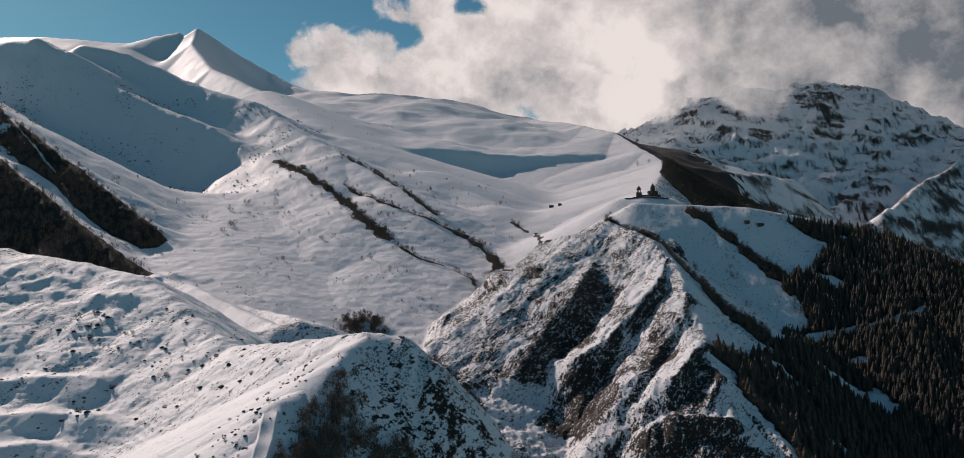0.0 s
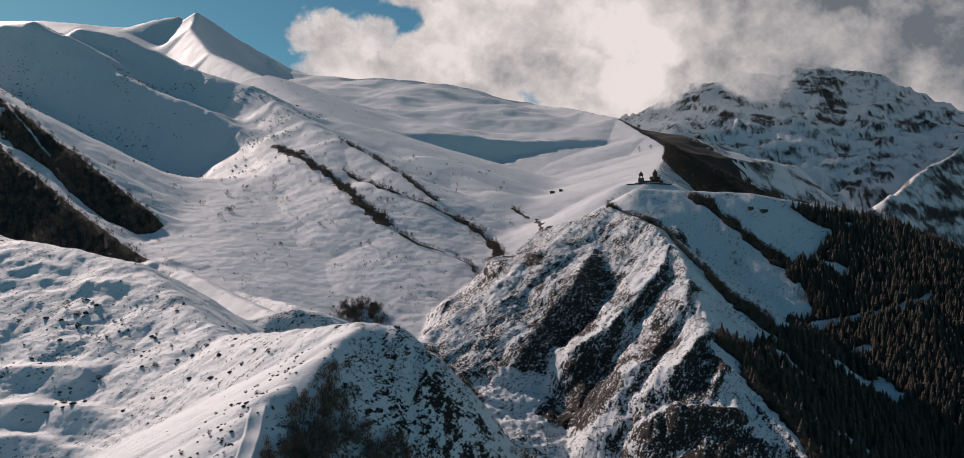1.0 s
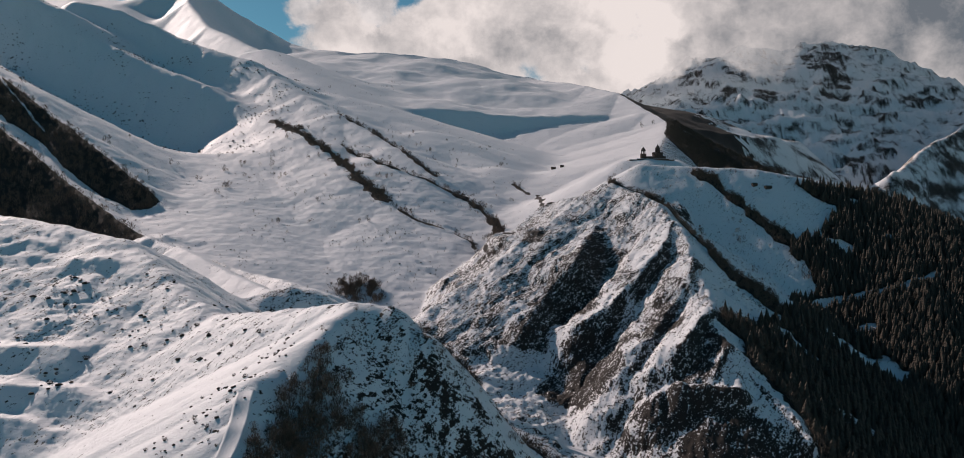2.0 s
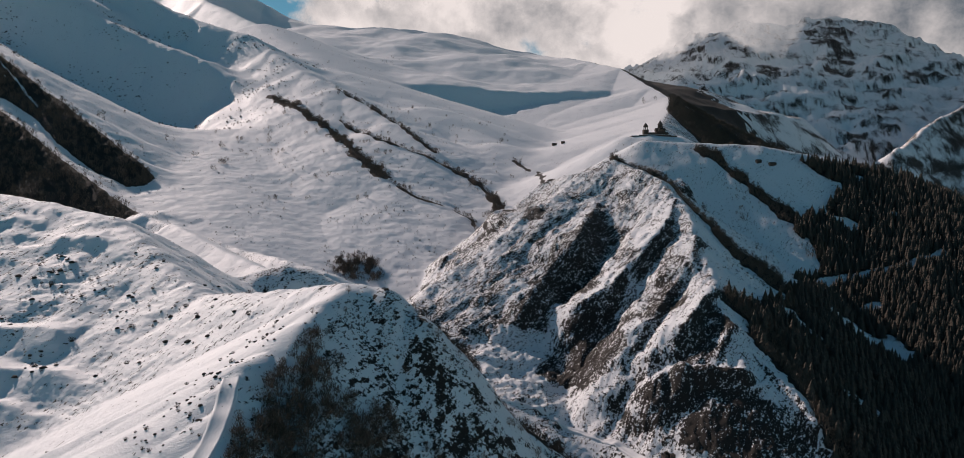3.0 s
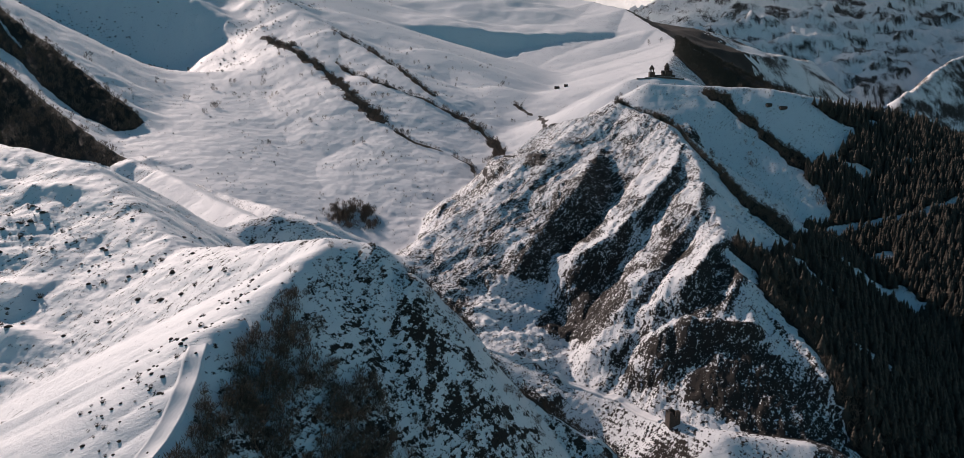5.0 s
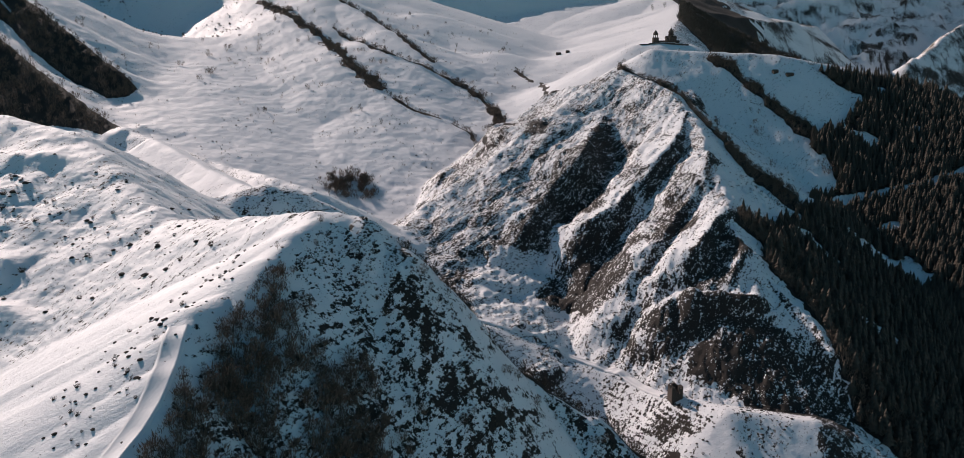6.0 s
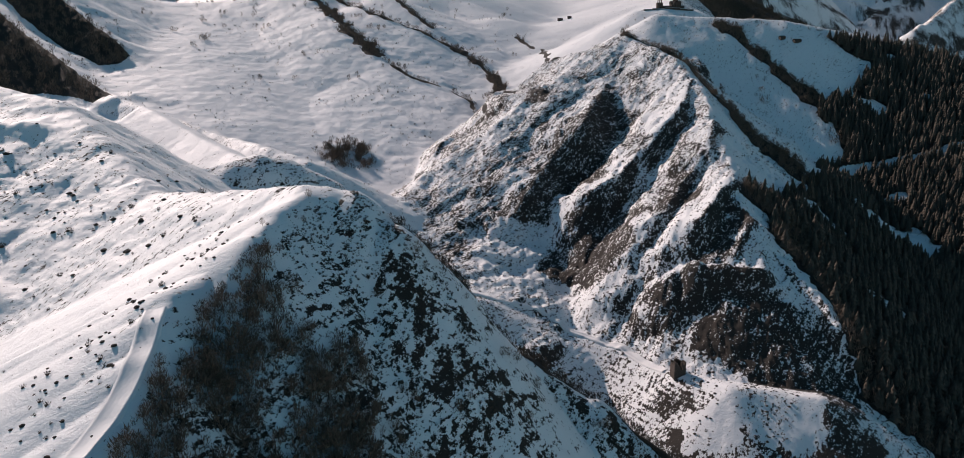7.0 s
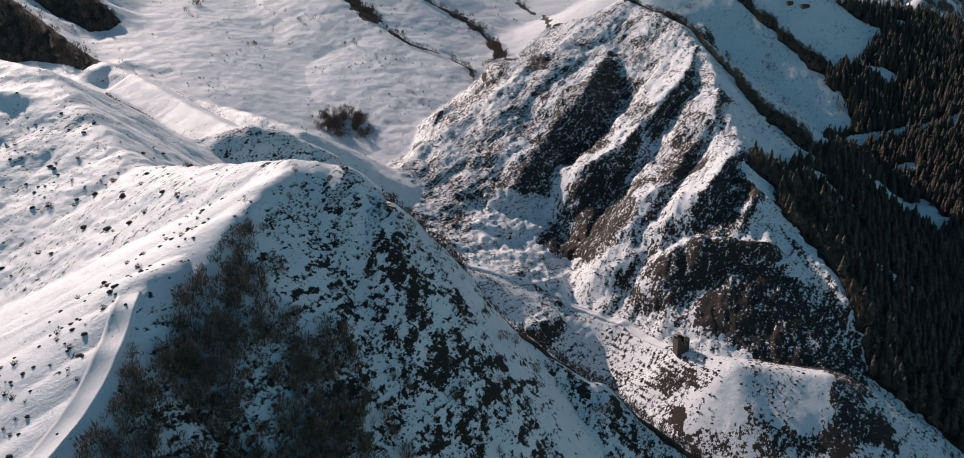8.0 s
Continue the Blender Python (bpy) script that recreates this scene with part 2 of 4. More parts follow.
        (62, 1020, 28, 0.5, 0.5),
    ], soft=40, noise=(0.15, 0.5, 1.2, 0, 0), bare=(0.04, 0.06), reach=20000, steep=(1.1, 1.7)),
    "summit_rib": dict(line=[
        (-1372, 3595, 1055, 0.8, 0.9), (-1305, 3350, 922, 0.8, 0.9), (-1050, 2900, 702, 0.8, 0.9), (-729, 2500, 526, 0.8, 0.9),
    ], soft=8, noise=(0.1, 0.6, 4, 0, 0), bare=(0.05, 0.05), reach=20000, steep=(1.1, 1.7)),
    "far_domes": dict(line=[
        (-960, 3650, 804, 0.3, 0.32), (-761, 3550, 741, 0.3, 0.3), (-516, 3500, 736, 0.3, 0.3), (-370, 3480, 724, 0.3, 0.3),
        (-181, 3440, 653, 0.5, 0.3), (181, 3340, 593, 1.3, 0.4), (120, 3000, 500, 1.3, 0.42),
    ], soft=60, noise=(0, 1, 25, 0, 0), bare=(0.02, 0.02), reach=1700, steep=(1.1, 1.7)),
    "church_ridge": dict(line=[
        (163, 3000, 529, 0.62, 0.25), (342, 2500, 412, 0.62, 0.25), (400, 2250, 352, 0.62, 0.25), (416, 1900, 251, 0.62, 0.25),
        (418, 1720, 203, 0.62, 0.25), (334, 1400, 136, 0.6, 0.2), (263, 1150, 95, 0.6, 0.2), (211, 950, 67, 0.6, 0.35),
        (196, 905, 63, 0.6, 0.5), (158, 835, 40, 0.62, 0.62), (126, 765, 29, 0.62, 0.68),
    ], soft=6, noise=(0.3, 1, 4, 0, 0), bare=(0.35, 0.08), reach=20000, steep=(1.1, 1.7)),
    "shade_hump": dict(line=[
        (417, 1715, 199, 0.5, 0.5), (455, 1600, 152, 0.5, 0.5), (521, 1450, 81, 0.5, 0.5),
    ], soft=6, noise=(0.3, 1.5, 4, 0, 0), bare=(0.7, 0.7), reach=20000, steep=(1.1, 1.7)),
    "spur_left": dict(line=[
        (126, 765, 29, 0.36, 0.8), (87, 725, 6, 0.36, 0.8), (47, 665, -16, 0.36, 0.8), (8, 615, -43, 0.36, 0.8),
        (-21, 580, -61, 0.36, 0.8), (-41, 550, -75, 0.36, 0.8), (-49, 515, -84, 0.32, 0.8), (-50, 480, -92, 0.28, 0.8),
        (-30, 440, -99, 0.28, 0.8),
    ], soft=4, noise=(0.9, 1.2, 0, 2.5, 0), bare=(0.41, 0.41), reach=75, steep=(0.65, 1.3)),
    "spur_right": dict(line=[
        (126, 765, 29, 0.7, 0.6), (154, 680, 7, 0.7, 0.6), (160, 620, -12, 0.72, 0.6), (151, 556, -35, 0.72, 0.6),
        (142, 490, -58, 0.72, 0.6), (139, 440, -76, 0.74, 0.7), (155, 402, -101, 0.76, 1.2), (160, 386, -111, 0.7, 1.5),
        (169, 362, -134, 0.7, 1.5), (180, 330, -172, 0.7, 1.4),
    ], soft=3, noise=(0.8, 1.0, 0, 3, 0), bare=(0.1, 0.4), reach=20000, steep=(0.7, 1.3)),
    "face_shelf": dict(line=[
        (100, 732, 14, 0.3, 0.13), (58, 690, -17, 0.3, 0.13), (16, 645, -49, 0.3, 0.13), (15, 585, -68, 0.3, 0.13),
        (6, 520, -94, 0.3, 0.13), (2, 460, -107, 0.3, 0.13), (-6, 420, -113, 0.3, 0.13),
    ], soft=12, noise=(0.9, 1.2, 0, 2.5, 0), bare=(0.4, 0.4), reach=48, steep=(0.65, 1.3)),
    "rib_long": dict(line=[
        (157, 628, -9, 1.2, 0.5), (134, 580, -29, 1.4, 0.42), (118, 558, -41, 1.4, 0.4), (104, 541, -53, 1.4, 0.38), (87, 528, -63, 1.4, 0.36),
        (69, 519, -72, 1.3, 0.36), (55, 516, -84, 1.1, 0.4),
    ], soft=2, noise=(1.0, 1.2, 0, 2.5, 0), bare=(0.52, 0.22), reach=26, steep=(0.8, 1.5)),
    "rib_second": dict(line=[
        (150, 552, -33, 1.0, 0.5), (138, 522, -46, 1.3, 0.5), (117, 500, -64, 1.3, 0.5), (103, 467, -76, 1.3, 0.5), (88, 451, -88, 1.2, 0.5),
        (80, 440, -99, 1.0, 0.5),
    ], soft=2, noise=(1.0, 1.2, 0, 2.5, 0), bare=(0.52, 0.32), reach=20, steep=(0.8, 1.5)),
    "rib_third": dict(line=[
        (141, 476, -60, 1.0, 0.5), (117, 445, -74, 1.4, 0.45), (100, 439, -86, 1.4, 0.45), (87, 433, -98, 1.2, 0.45),
    ], soft=2, noise=(1.0, 1.2, 0, 2.5, 0), bare=(0.55, 0.27), reach=18, steep=(0.8, 1.5)),
    "rib_low": dict(line=[
        (138, 438, -76, 1.2, 0.6), (127, 425, -84, 1.5, 0.5), (111, 420, -92, 1.5, 0.5), (96, 418, -98, 1.2, 0.5),
    ], soft=2, noise=(1.0, 1.2, 0, 2, 0), bare=(0.55, 0.27), reach=20, steep=(0.8, 1.5)),
    "rib_upper": dict(line=[
        (96, 668, -12, 0.8, 0.4), (72, 592, -37, 1.0, 0.4), (52, 573, -55, 1.1, 0.4), (32, 538, -69, 1.1, 0.4), (20, 512, -84, 0.9, 0.4),
    ], soft=2, noise=(1.0, 1.2, 0, 2.5, 0), bare=(0.5, 0.36), reach=18, steep=(0.8, 1.5)),
    "church_top": dict(line=[
        (168, 903, 60.5, 0.5, 0.6), (190, 905, 61.5, 0.5, 0.6), (226, 906, 61.5, 0.5, 0.6),
    ], soft=8, noise=(0.1, 0.2, 0, 0, 0), bare=(0.1, 0.1), reach=20000, steep=(1.1, 1.7)),
    "bench": dict(line=[
        (-28, 418, -98, 0.35, 0.75), (-10, 408, -103, 0.35, 0.75), (8, 417, -114, 0.35, 0.75), (30, 424, -121, 0.35, 0.75),
        (53, 413, -127, 0.35, 0.75), (69, 401, -129, 0.35, 0.75), (80, 383, -129.5, 0.35, 0.75), (88, 371, -128, 0.35, 0.75),
        (106, 353, -126, 0.35, 0.75), (138, 347, -127, 0.35, 0.75),
    ], soft=3, noise=(0.3, 0.6, 0, 0, 0), bare=(0.25, 0.28), reach=20000, steep=(0.6, 1.2)),
    "east_slope": dict(line=[
        (165, 800, 50, 0.45, 0.74), (205, 797, 48, 0.45, 0.74), (246, 794, 46, 0.45, 0.74), (279, 791, 44.5, 0.5, 0.74),
        (302, 790, 41, 0.5, 0.74), (340, 788, 33, 0.5, 0.7), (398, 786, 22, 0.5, 0.52), (428, 778, 4, 0.5, 0.48),
        (460, 776, -18, 0.5, 0.46), (497, 774, -34, 0.5, 0.46), (585, 765, -78, 0.5, 0.46),
    ], soft=4, noise=(0.5, 0.6, 0.4, 0, 0), bare=(0.12, 0.15), reach=20000, steep=(1.1, 1.7)),
    "tower_knoll": dict(line=[
        (89, 373, -127, 1.1, 1.2), (92, 354, -133, 1.1, 1.3), (97, 338, -146, 1.0, 1.3), (100, 320, -166, 1.0, 1.3),
    ], soft=3, noise=(0.8, 0.8, 0, 1.5, 0), bare=(0.24, 0.5), reach=24, steep=(0.8, 1.5)),
    "cliff_top": dict(line=[
        (109, 416, -91, 0.5, 1.4), (120, 413, -91, 0.5, 2), (134, 408, -93, 0.5, 2.2), (148, 402, -108, 0.5, 2.2),
        (159, 394, -123, 0.5, 2.2), (163, 386, -131, 0.5, 2),
    ], soft=2, noise=(0.9, 1.0, 0, 2, 0), bare=(0.3, 0.69), reach=30, steep=(0.8, 1.5)),
    "far_spur": dict(line=[
        (1228, 2300, 105, 0.9, 0.95), (1470, 2500, 216, 0.9, 0.95), (1740, 2700, 334, 0.9, 0.95), (2388, 3000, 631, 0.9, 0.95),
    ], soft=3, noise=(0, 3, 12, 0, 5), bare=(0.3, 0.4), reach=20000, steep=(0.9, 1.6)),
    "far_peak": dict(line=[
        (906, 4300, 638, 0.5, 0.5), (1065, 4300, 709, 0.5, 0.5), (1226, 4300, 851, 0.5, 0.5), (1474, 4300, 933, 0.5, 0.5),
        (1687, 4300, 912, 0.5, 0.5), (1793, 4300, 940, 0.5, 0.5), (1971, 4300, 951, 0.5, 0.5), (2181, 4300, 798, 0.5, 0.5),
        (2357, 4300, 738, 0.5, 0.5), (2641, 4300, 738, 0.5, 0.5), (2890, 4300, 834, 0.5, 0.5), (3774, 4300, 762, 0.5, 0.5),
    ], soft=8, noise=(0, 7, 32, 0, 12), bare=(0.2, 0.2), reach=20000, steep=(1.0, 1.9)),
    "far_peak_rib": dict(line=[
        (1966, 4290, 938, 0.55, 0.55), (1713, 3850, 571, 0.55, 0.55), (1605, 3200, 198, 0.55, 0.55),
    ], soft=10, noise=(0, 7, 30, 0, 12), bare=(0.2, 0.2), reach=20000, steep=(1.0, 1.9)),
}
RIDGE_NAMES = list(RIDGES)
ROCKY = [i for i, key in enumerate(RIDGE_NAMES) if RIDGES[key]["noise"][3]]
BENCH = [(-28, 418), (8, 417), (53, 413), (84, 375), (120, 352)]  # trodden steps lie along these slopes
FRONT = [(-250, 330), (-170, 300), (-140, 270)]


def land(x, y):
    """Height of the land, which ridge each place belongs to and on which side of it the place lies."""
    x, y = np.asarray(x, float), np.asarray(y, float)
    far = np.hypot(x, y)
    rocky = smooth(x, -70, 0) * smooth(y, 300, 380) * smooth(-y, -800, -700)
    bend = 0.6 + 1.0 * np.clip(far / 1000, 0, 1) + 1.6 * rocky
    wx, wy = x + bend * fbm(x, y, 60, 3), y + bend * fbm(x + 300, y - 200, 60, 3)
    u, v = -0.58 * wx - 0.81 * wy, 0.81 * wx - 0.58 * wy
    swells = (fbm(x, y, 13, 4, 0.55), fbm(x + 50, y, 45, 4, 0.45), fbm(x, y + 90, 330, 4, 0.38),
              ribs(u, v))
    crags = fbm(x, y + 90, 300, 6, 0.5, ridged=True) - 0.6
    rubble = rocky * (0.55 * fbm(wx, wy, 6, 3, 0.6, ridged=True) + 0.5 * fbm(u / 2.5, v, 9, 3, 0.6))
    hs, sides = [], []
    for key in RIDGE_NAMES:
        r = RIDGES[key]
        h, side = crest(wx, wy, r["line"], r["soft"], r["reach"])
        for amp, swell in zip(r["noise"], swells):
            if amp and swell is swells[3]:
                h = h + amp * swell * np.clip((side * r["bare"][0] + (1 - side) * r["bare"][1]) / 0.4, 0, 1)
            elif amp:
                h = h + amp * swell
        if r["noise"][4]:
            h = h + r["noise"][2] * crags
            level = h / 150 + 0.9 * crags
            h = h + r["noise"][4] * (np.minimum(level % 1.0 / 0.75, (1 - level % 1.0) / 0.25) - 0.5) * np.clip(0.6 + 1.3 * swells[2], 0, 1.6)
        hs.append(h)
        sides.append(side)
    h = np.stack(hs)
    floor = -250 + 0.05 * np.clip(y, 0, 4000) - 0.05 * np.abs(x - 150) * (x > 150)
    owner = h.argmax(0)
    k = np.clip(far * 0.003, 0.6, 8.0) * (1 + 1.0 * smooth(far, 750, 1000) * smooth(-x, -120, 60))
    top = np.maximum(h.max(0), floor)
    z = top + k * np.log(np.exp((h - top) / k).sum(0) + np.exp((floor - top) / k))
    z = z + rubble * np.isin(owner, ROCKY)
    steps = 0.17 * smooth(-near_line(x, y, BENCH), -46, -20) + 0.09 * smooth(-near_line(x, y, FRONT), -70, -30)
    tier = z / 1.7 + 0.5 * fbm(x, y, 25, 3)
    z = z + steps * np.clip(0.7 + fbm(x, y, 30, 2), 0.1, 1.4) * (2 * np.abs(2 * (tier - np.floor(tier)) - 1) - 1)
    return z, owner, np.take_along_axis(np.stack(sides), owner[None], 0)[0]


def land_mesh(name, verts, quads, **layers):
    used = np.unique(quads)
    index = np.full(len(verts), -1)
    index[used] = np.arange(len(used))
    me = bpy.data.meshes.new(name)
    q = index[quads].astype(np.int32)
    me.vertices.add(len(used))
    me.vertices.foreach_set("co", verts[used].astype(np.float32).ravel())
    me.loops.add(q.size)
    me.loops.foreach_set("vertex_index", q.ravel())
    me.polygons.add(len(q))
    me.polygons.foreach_set("loop_start", np.arange(0, q.size, 4, dtype=np.int32))
    me.polygons.foreach_set("use_smooth", np.ones(len(q), bool))
    for key, v in layers.items():
        me.attributes.new(key, "FLOAT", "POINT").data.foreach_set("value", v[used].astype(np.float32))
    me.update(calc_edges=True)
    me.validate()
    me.materials.append(GROUND)
    return new(name, me)


front = np.radians(np.linspace(-36, 36, 780))
side = np.radians(np.concatenate([np.linspace(36, 60, 40)[1:], np.linspace(60, 300, 70)[1:], np.linspace(300, 324, 40)[1:-1]]))
ANG = np.concatenate([front, side])
RAD = np.concatenate([[0.5], np.geomspace(20, 150, 30)[:-1], np.geomspace(150, 1000, 660)[:-1], np.geomspace(1000, 4850, 270)])
A, R = np.meshgrid(ANG, RAD)
SHAPE = A.shape
X, Y = (R * np.sin(A)).ravel(), (R * np.cos(A)).ravel()
Z, OWNER, SIDE = land(X, Y)
VERT = np.arange(X.size).reshape(SHAPE)
QUADS = np.stack([VERT[:-1], np.roll(VERT, -1, 1)[:-1], np.roll(VERT, -1, 1)[1:], VERT[1:]], -1)[:, :, ::-1].reshape(-1, 4)
HILL = Z.reshape(SHAPE)
across = np.gradient(HILL, axis=1) / (R * np.abs(np.gradient(np.unwrap(ANG)))[None])
along = np.gradient(HILL, RAD, axis=0)
STEEP = np.hypot(across, along).ravel()
left, right, lo, hi = (np.array([RIDGES[k][f][i] for k in RIDGE_NAMES])[OWNER] for f, i in (("bare", 0), ("bare", 1), ("steep", 0), ("steep", 1)))
OUTCROPS = [
    (74, 570, 12, 0.3), (39, 527, 14, 0.3), (61, 462, 17, 0.4), (90, 485, 9, 0.3), (120, 434, 12, 0.4), (128, 372, 17, 0.5), (146, 380, 12, 0.45),
    (131, 394, 10, 0.35), (84, 339, 8, 0.4), (150, 330, 10, 0.3), (42, 657, 12, 0.25), (-12, 482, 10, 0.25), (119, 482, 8, 0.3), (98, 631, 12, 0.25), (75, 328, 8, 0.4),]  # x, y, radius, how bare
BARE = np.clip(SIDE * left + (1 - SIDE) * right + np.where(np.isin(OWNER, ROCKY), 0.16, 0.55) * smooth(STEEP, lo, hi), 0, 1)
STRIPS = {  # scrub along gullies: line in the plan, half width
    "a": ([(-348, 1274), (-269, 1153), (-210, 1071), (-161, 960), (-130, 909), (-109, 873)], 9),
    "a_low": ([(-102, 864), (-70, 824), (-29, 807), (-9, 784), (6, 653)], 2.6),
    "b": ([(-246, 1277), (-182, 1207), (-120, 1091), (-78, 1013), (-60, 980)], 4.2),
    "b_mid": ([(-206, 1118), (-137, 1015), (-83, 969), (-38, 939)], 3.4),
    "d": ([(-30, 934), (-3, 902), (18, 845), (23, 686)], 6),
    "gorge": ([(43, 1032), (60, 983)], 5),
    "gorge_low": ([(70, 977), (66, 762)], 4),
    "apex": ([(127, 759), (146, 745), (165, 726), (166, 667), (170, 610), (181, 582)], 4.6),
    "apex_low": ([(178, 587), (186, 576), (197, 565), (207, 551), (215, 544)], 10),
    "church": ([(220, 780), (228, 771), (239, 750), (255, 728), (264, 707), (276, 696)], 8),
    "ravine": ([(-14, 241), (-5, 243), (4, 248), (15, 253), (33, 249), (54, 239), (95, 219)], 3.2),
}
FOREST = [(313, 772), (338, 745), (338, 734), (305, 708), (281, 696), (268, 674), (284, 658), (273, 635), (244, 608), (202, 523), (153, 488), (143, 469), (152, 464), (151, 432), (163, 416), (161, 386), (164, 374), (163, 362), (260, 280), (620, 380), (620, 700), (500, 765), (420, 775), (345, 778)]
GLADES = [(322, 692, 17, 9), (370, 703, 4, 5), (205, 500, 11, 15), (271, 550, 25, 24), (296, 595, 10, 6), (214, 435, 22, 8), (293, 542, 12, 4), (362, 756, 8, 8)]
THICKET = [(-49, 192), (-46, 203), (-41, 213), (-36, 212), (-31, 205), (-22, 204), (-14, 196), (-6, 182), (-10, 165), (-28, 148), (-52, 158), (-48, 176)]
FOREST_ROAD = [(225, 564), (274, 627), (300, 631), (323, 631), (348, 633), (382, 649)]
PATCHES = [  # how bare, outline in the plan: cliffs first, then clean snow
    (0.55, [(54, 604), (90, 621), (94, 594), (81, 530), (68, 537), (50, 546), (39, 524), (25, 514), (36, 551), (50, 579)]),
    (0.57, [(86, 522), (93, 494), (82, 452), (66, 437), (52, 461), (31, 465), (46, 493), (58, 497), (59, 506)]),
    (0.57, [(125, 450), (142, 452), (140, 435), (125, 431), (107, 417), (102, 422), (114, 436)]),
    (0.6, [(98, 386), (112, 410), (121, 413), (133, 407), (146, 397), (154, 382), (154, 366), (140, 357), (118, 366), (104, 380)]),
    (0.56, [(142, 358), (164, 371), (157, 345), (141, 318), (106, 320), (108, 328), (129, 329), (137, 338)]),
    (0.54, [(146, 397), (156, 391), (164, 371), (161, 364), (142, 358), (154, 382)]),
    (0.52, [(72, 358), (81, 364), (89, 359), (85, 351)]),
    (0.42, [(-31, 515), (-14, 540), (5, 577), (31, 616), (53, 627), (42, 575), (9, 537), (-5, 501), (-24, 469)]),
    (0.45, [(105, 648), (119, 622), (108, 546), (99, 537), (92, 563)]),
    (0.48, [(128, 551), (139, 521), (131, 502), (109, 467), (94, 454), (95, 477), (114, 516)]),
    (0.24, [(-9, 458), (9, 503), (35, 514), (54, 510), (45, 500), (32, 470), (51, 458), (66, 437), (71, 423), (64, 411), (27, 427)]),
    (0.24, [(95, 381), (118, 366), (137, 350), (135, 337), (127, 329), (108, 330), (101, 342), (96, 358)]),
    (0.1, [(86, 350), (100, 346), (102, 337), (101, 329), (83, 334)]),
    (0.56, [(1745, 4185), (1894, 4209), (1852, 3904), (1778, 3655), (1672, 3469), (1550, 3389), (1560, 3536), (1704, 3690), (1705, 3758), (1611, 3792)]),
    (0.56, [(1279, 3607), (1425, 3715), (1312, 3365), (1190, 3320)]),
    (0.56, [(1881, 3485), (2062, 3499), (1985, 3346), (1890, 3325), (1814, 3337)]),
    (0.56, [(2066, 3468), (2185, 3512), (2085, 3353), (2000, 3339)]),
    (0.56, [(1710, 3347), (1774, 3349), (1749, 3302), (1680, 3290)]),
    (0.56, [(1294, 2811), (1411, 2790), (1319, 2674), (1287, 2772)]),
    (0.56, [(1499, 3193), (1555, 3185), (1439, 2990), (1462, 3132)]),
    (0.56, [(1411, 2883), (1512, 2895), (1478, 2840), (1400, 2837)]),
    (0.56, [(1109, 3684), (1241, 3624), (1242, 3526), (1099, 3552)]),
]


def inside(x, y, corners):
    hit = np.zeros(np.shape(x), bool)
    for (ax, ay), (bx, by) in zip(corners, corners[1:] + corners[:1]):
        cross = (ay > y) != (by > y)
        hit ^= cross & (x < ax + (bx - ax) * (y - ay) / ((by - ay) or 1e-9))
    return hit


def woods(x, y, owner, side):
    """How densely a place is overgrown, 0 to 1."""
    ragged = fbm(x, y, 22, 3)
    out = np.zeros(np.shape(x))
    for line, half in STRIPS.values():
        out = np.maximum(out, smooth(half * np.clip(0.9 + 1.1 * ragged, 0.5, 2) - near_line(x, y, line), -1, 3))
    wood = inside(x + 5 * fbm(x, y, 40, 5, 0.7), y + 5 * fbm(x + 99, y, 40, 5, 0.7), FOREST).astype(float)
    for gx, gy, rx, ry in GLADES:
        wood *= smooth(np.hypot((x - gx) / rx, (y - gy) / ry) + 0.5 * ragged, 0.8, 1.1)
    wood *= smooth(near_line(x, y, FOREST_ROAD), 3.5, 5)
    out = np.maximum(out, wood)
    name = RIDGE_NAMES.index
    low = (owner == name("wooded_low")) & (side < 0.5) & (x < -285 + 12 * ragged)
    high = (owner == name("wooded_high")) & (side < 0.5) & (x < -332) & (x + 0.9 * (y - 780) > -480 + 60 * ragged)
    hump = ((owner == name("shade_hump")) & (side < 0.8)) | ((owner == name("church_ridge")) & (side > 0.5) & (y > 1150) & (x > 330)) | ((owner == name("far_domes")) & (x > 390) & (y < 2500) & (x + 0.35 * (y - 2000) < 800 + 60 * ragged))
    out = np.maximum(out, 0.45 * smooth(inside(x, y, THICKET) + 0.9 * ragged, 0.4, 1.2))
    return np.maximum(out, (low | high | hump).astype(float))


ragged = fbm(X, Y, 14, 4, 0.6)
for ox, oy, rx, more in OUTCROPS:
    BARE += more * smooth(1.15 - np.hypot(X - ox, Y - oy) / rx + 0.5 * ragged, 0, 0.5)
spur = np.isin(OWNER, [RIDGE_NAMES.index(k) for k in ("spur_left", "face_shelf", "rib_long", "rib_second", "rib_third", "rib_low", "rib_upper")]) | ((OWNER == RIDGE_NAMES.index("spur_right")) & (SIDE < 0.5))
GX, GY = (across * np.cos(A) + along * np.sin(A)).ravel(), (along * np.cos(A) - across * np.sin(A)).ravel()
BARE = BARE + spur * (0.14 * fbm(X, Y, 30, 4, 0.6) + 0.22 * smooth(0.58 * GY - 0.81 * GX, 0.45, 1.3) - 0.07)
shake = 4 * fbm(X, Y, 16, 4, 0.6), 4 * fbm(X + 60, Y, 16, 4, 0.6)
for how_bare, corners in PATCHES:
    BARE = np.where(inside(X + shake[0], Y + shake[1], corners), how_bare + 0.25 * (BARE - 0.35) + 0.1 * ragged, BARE)
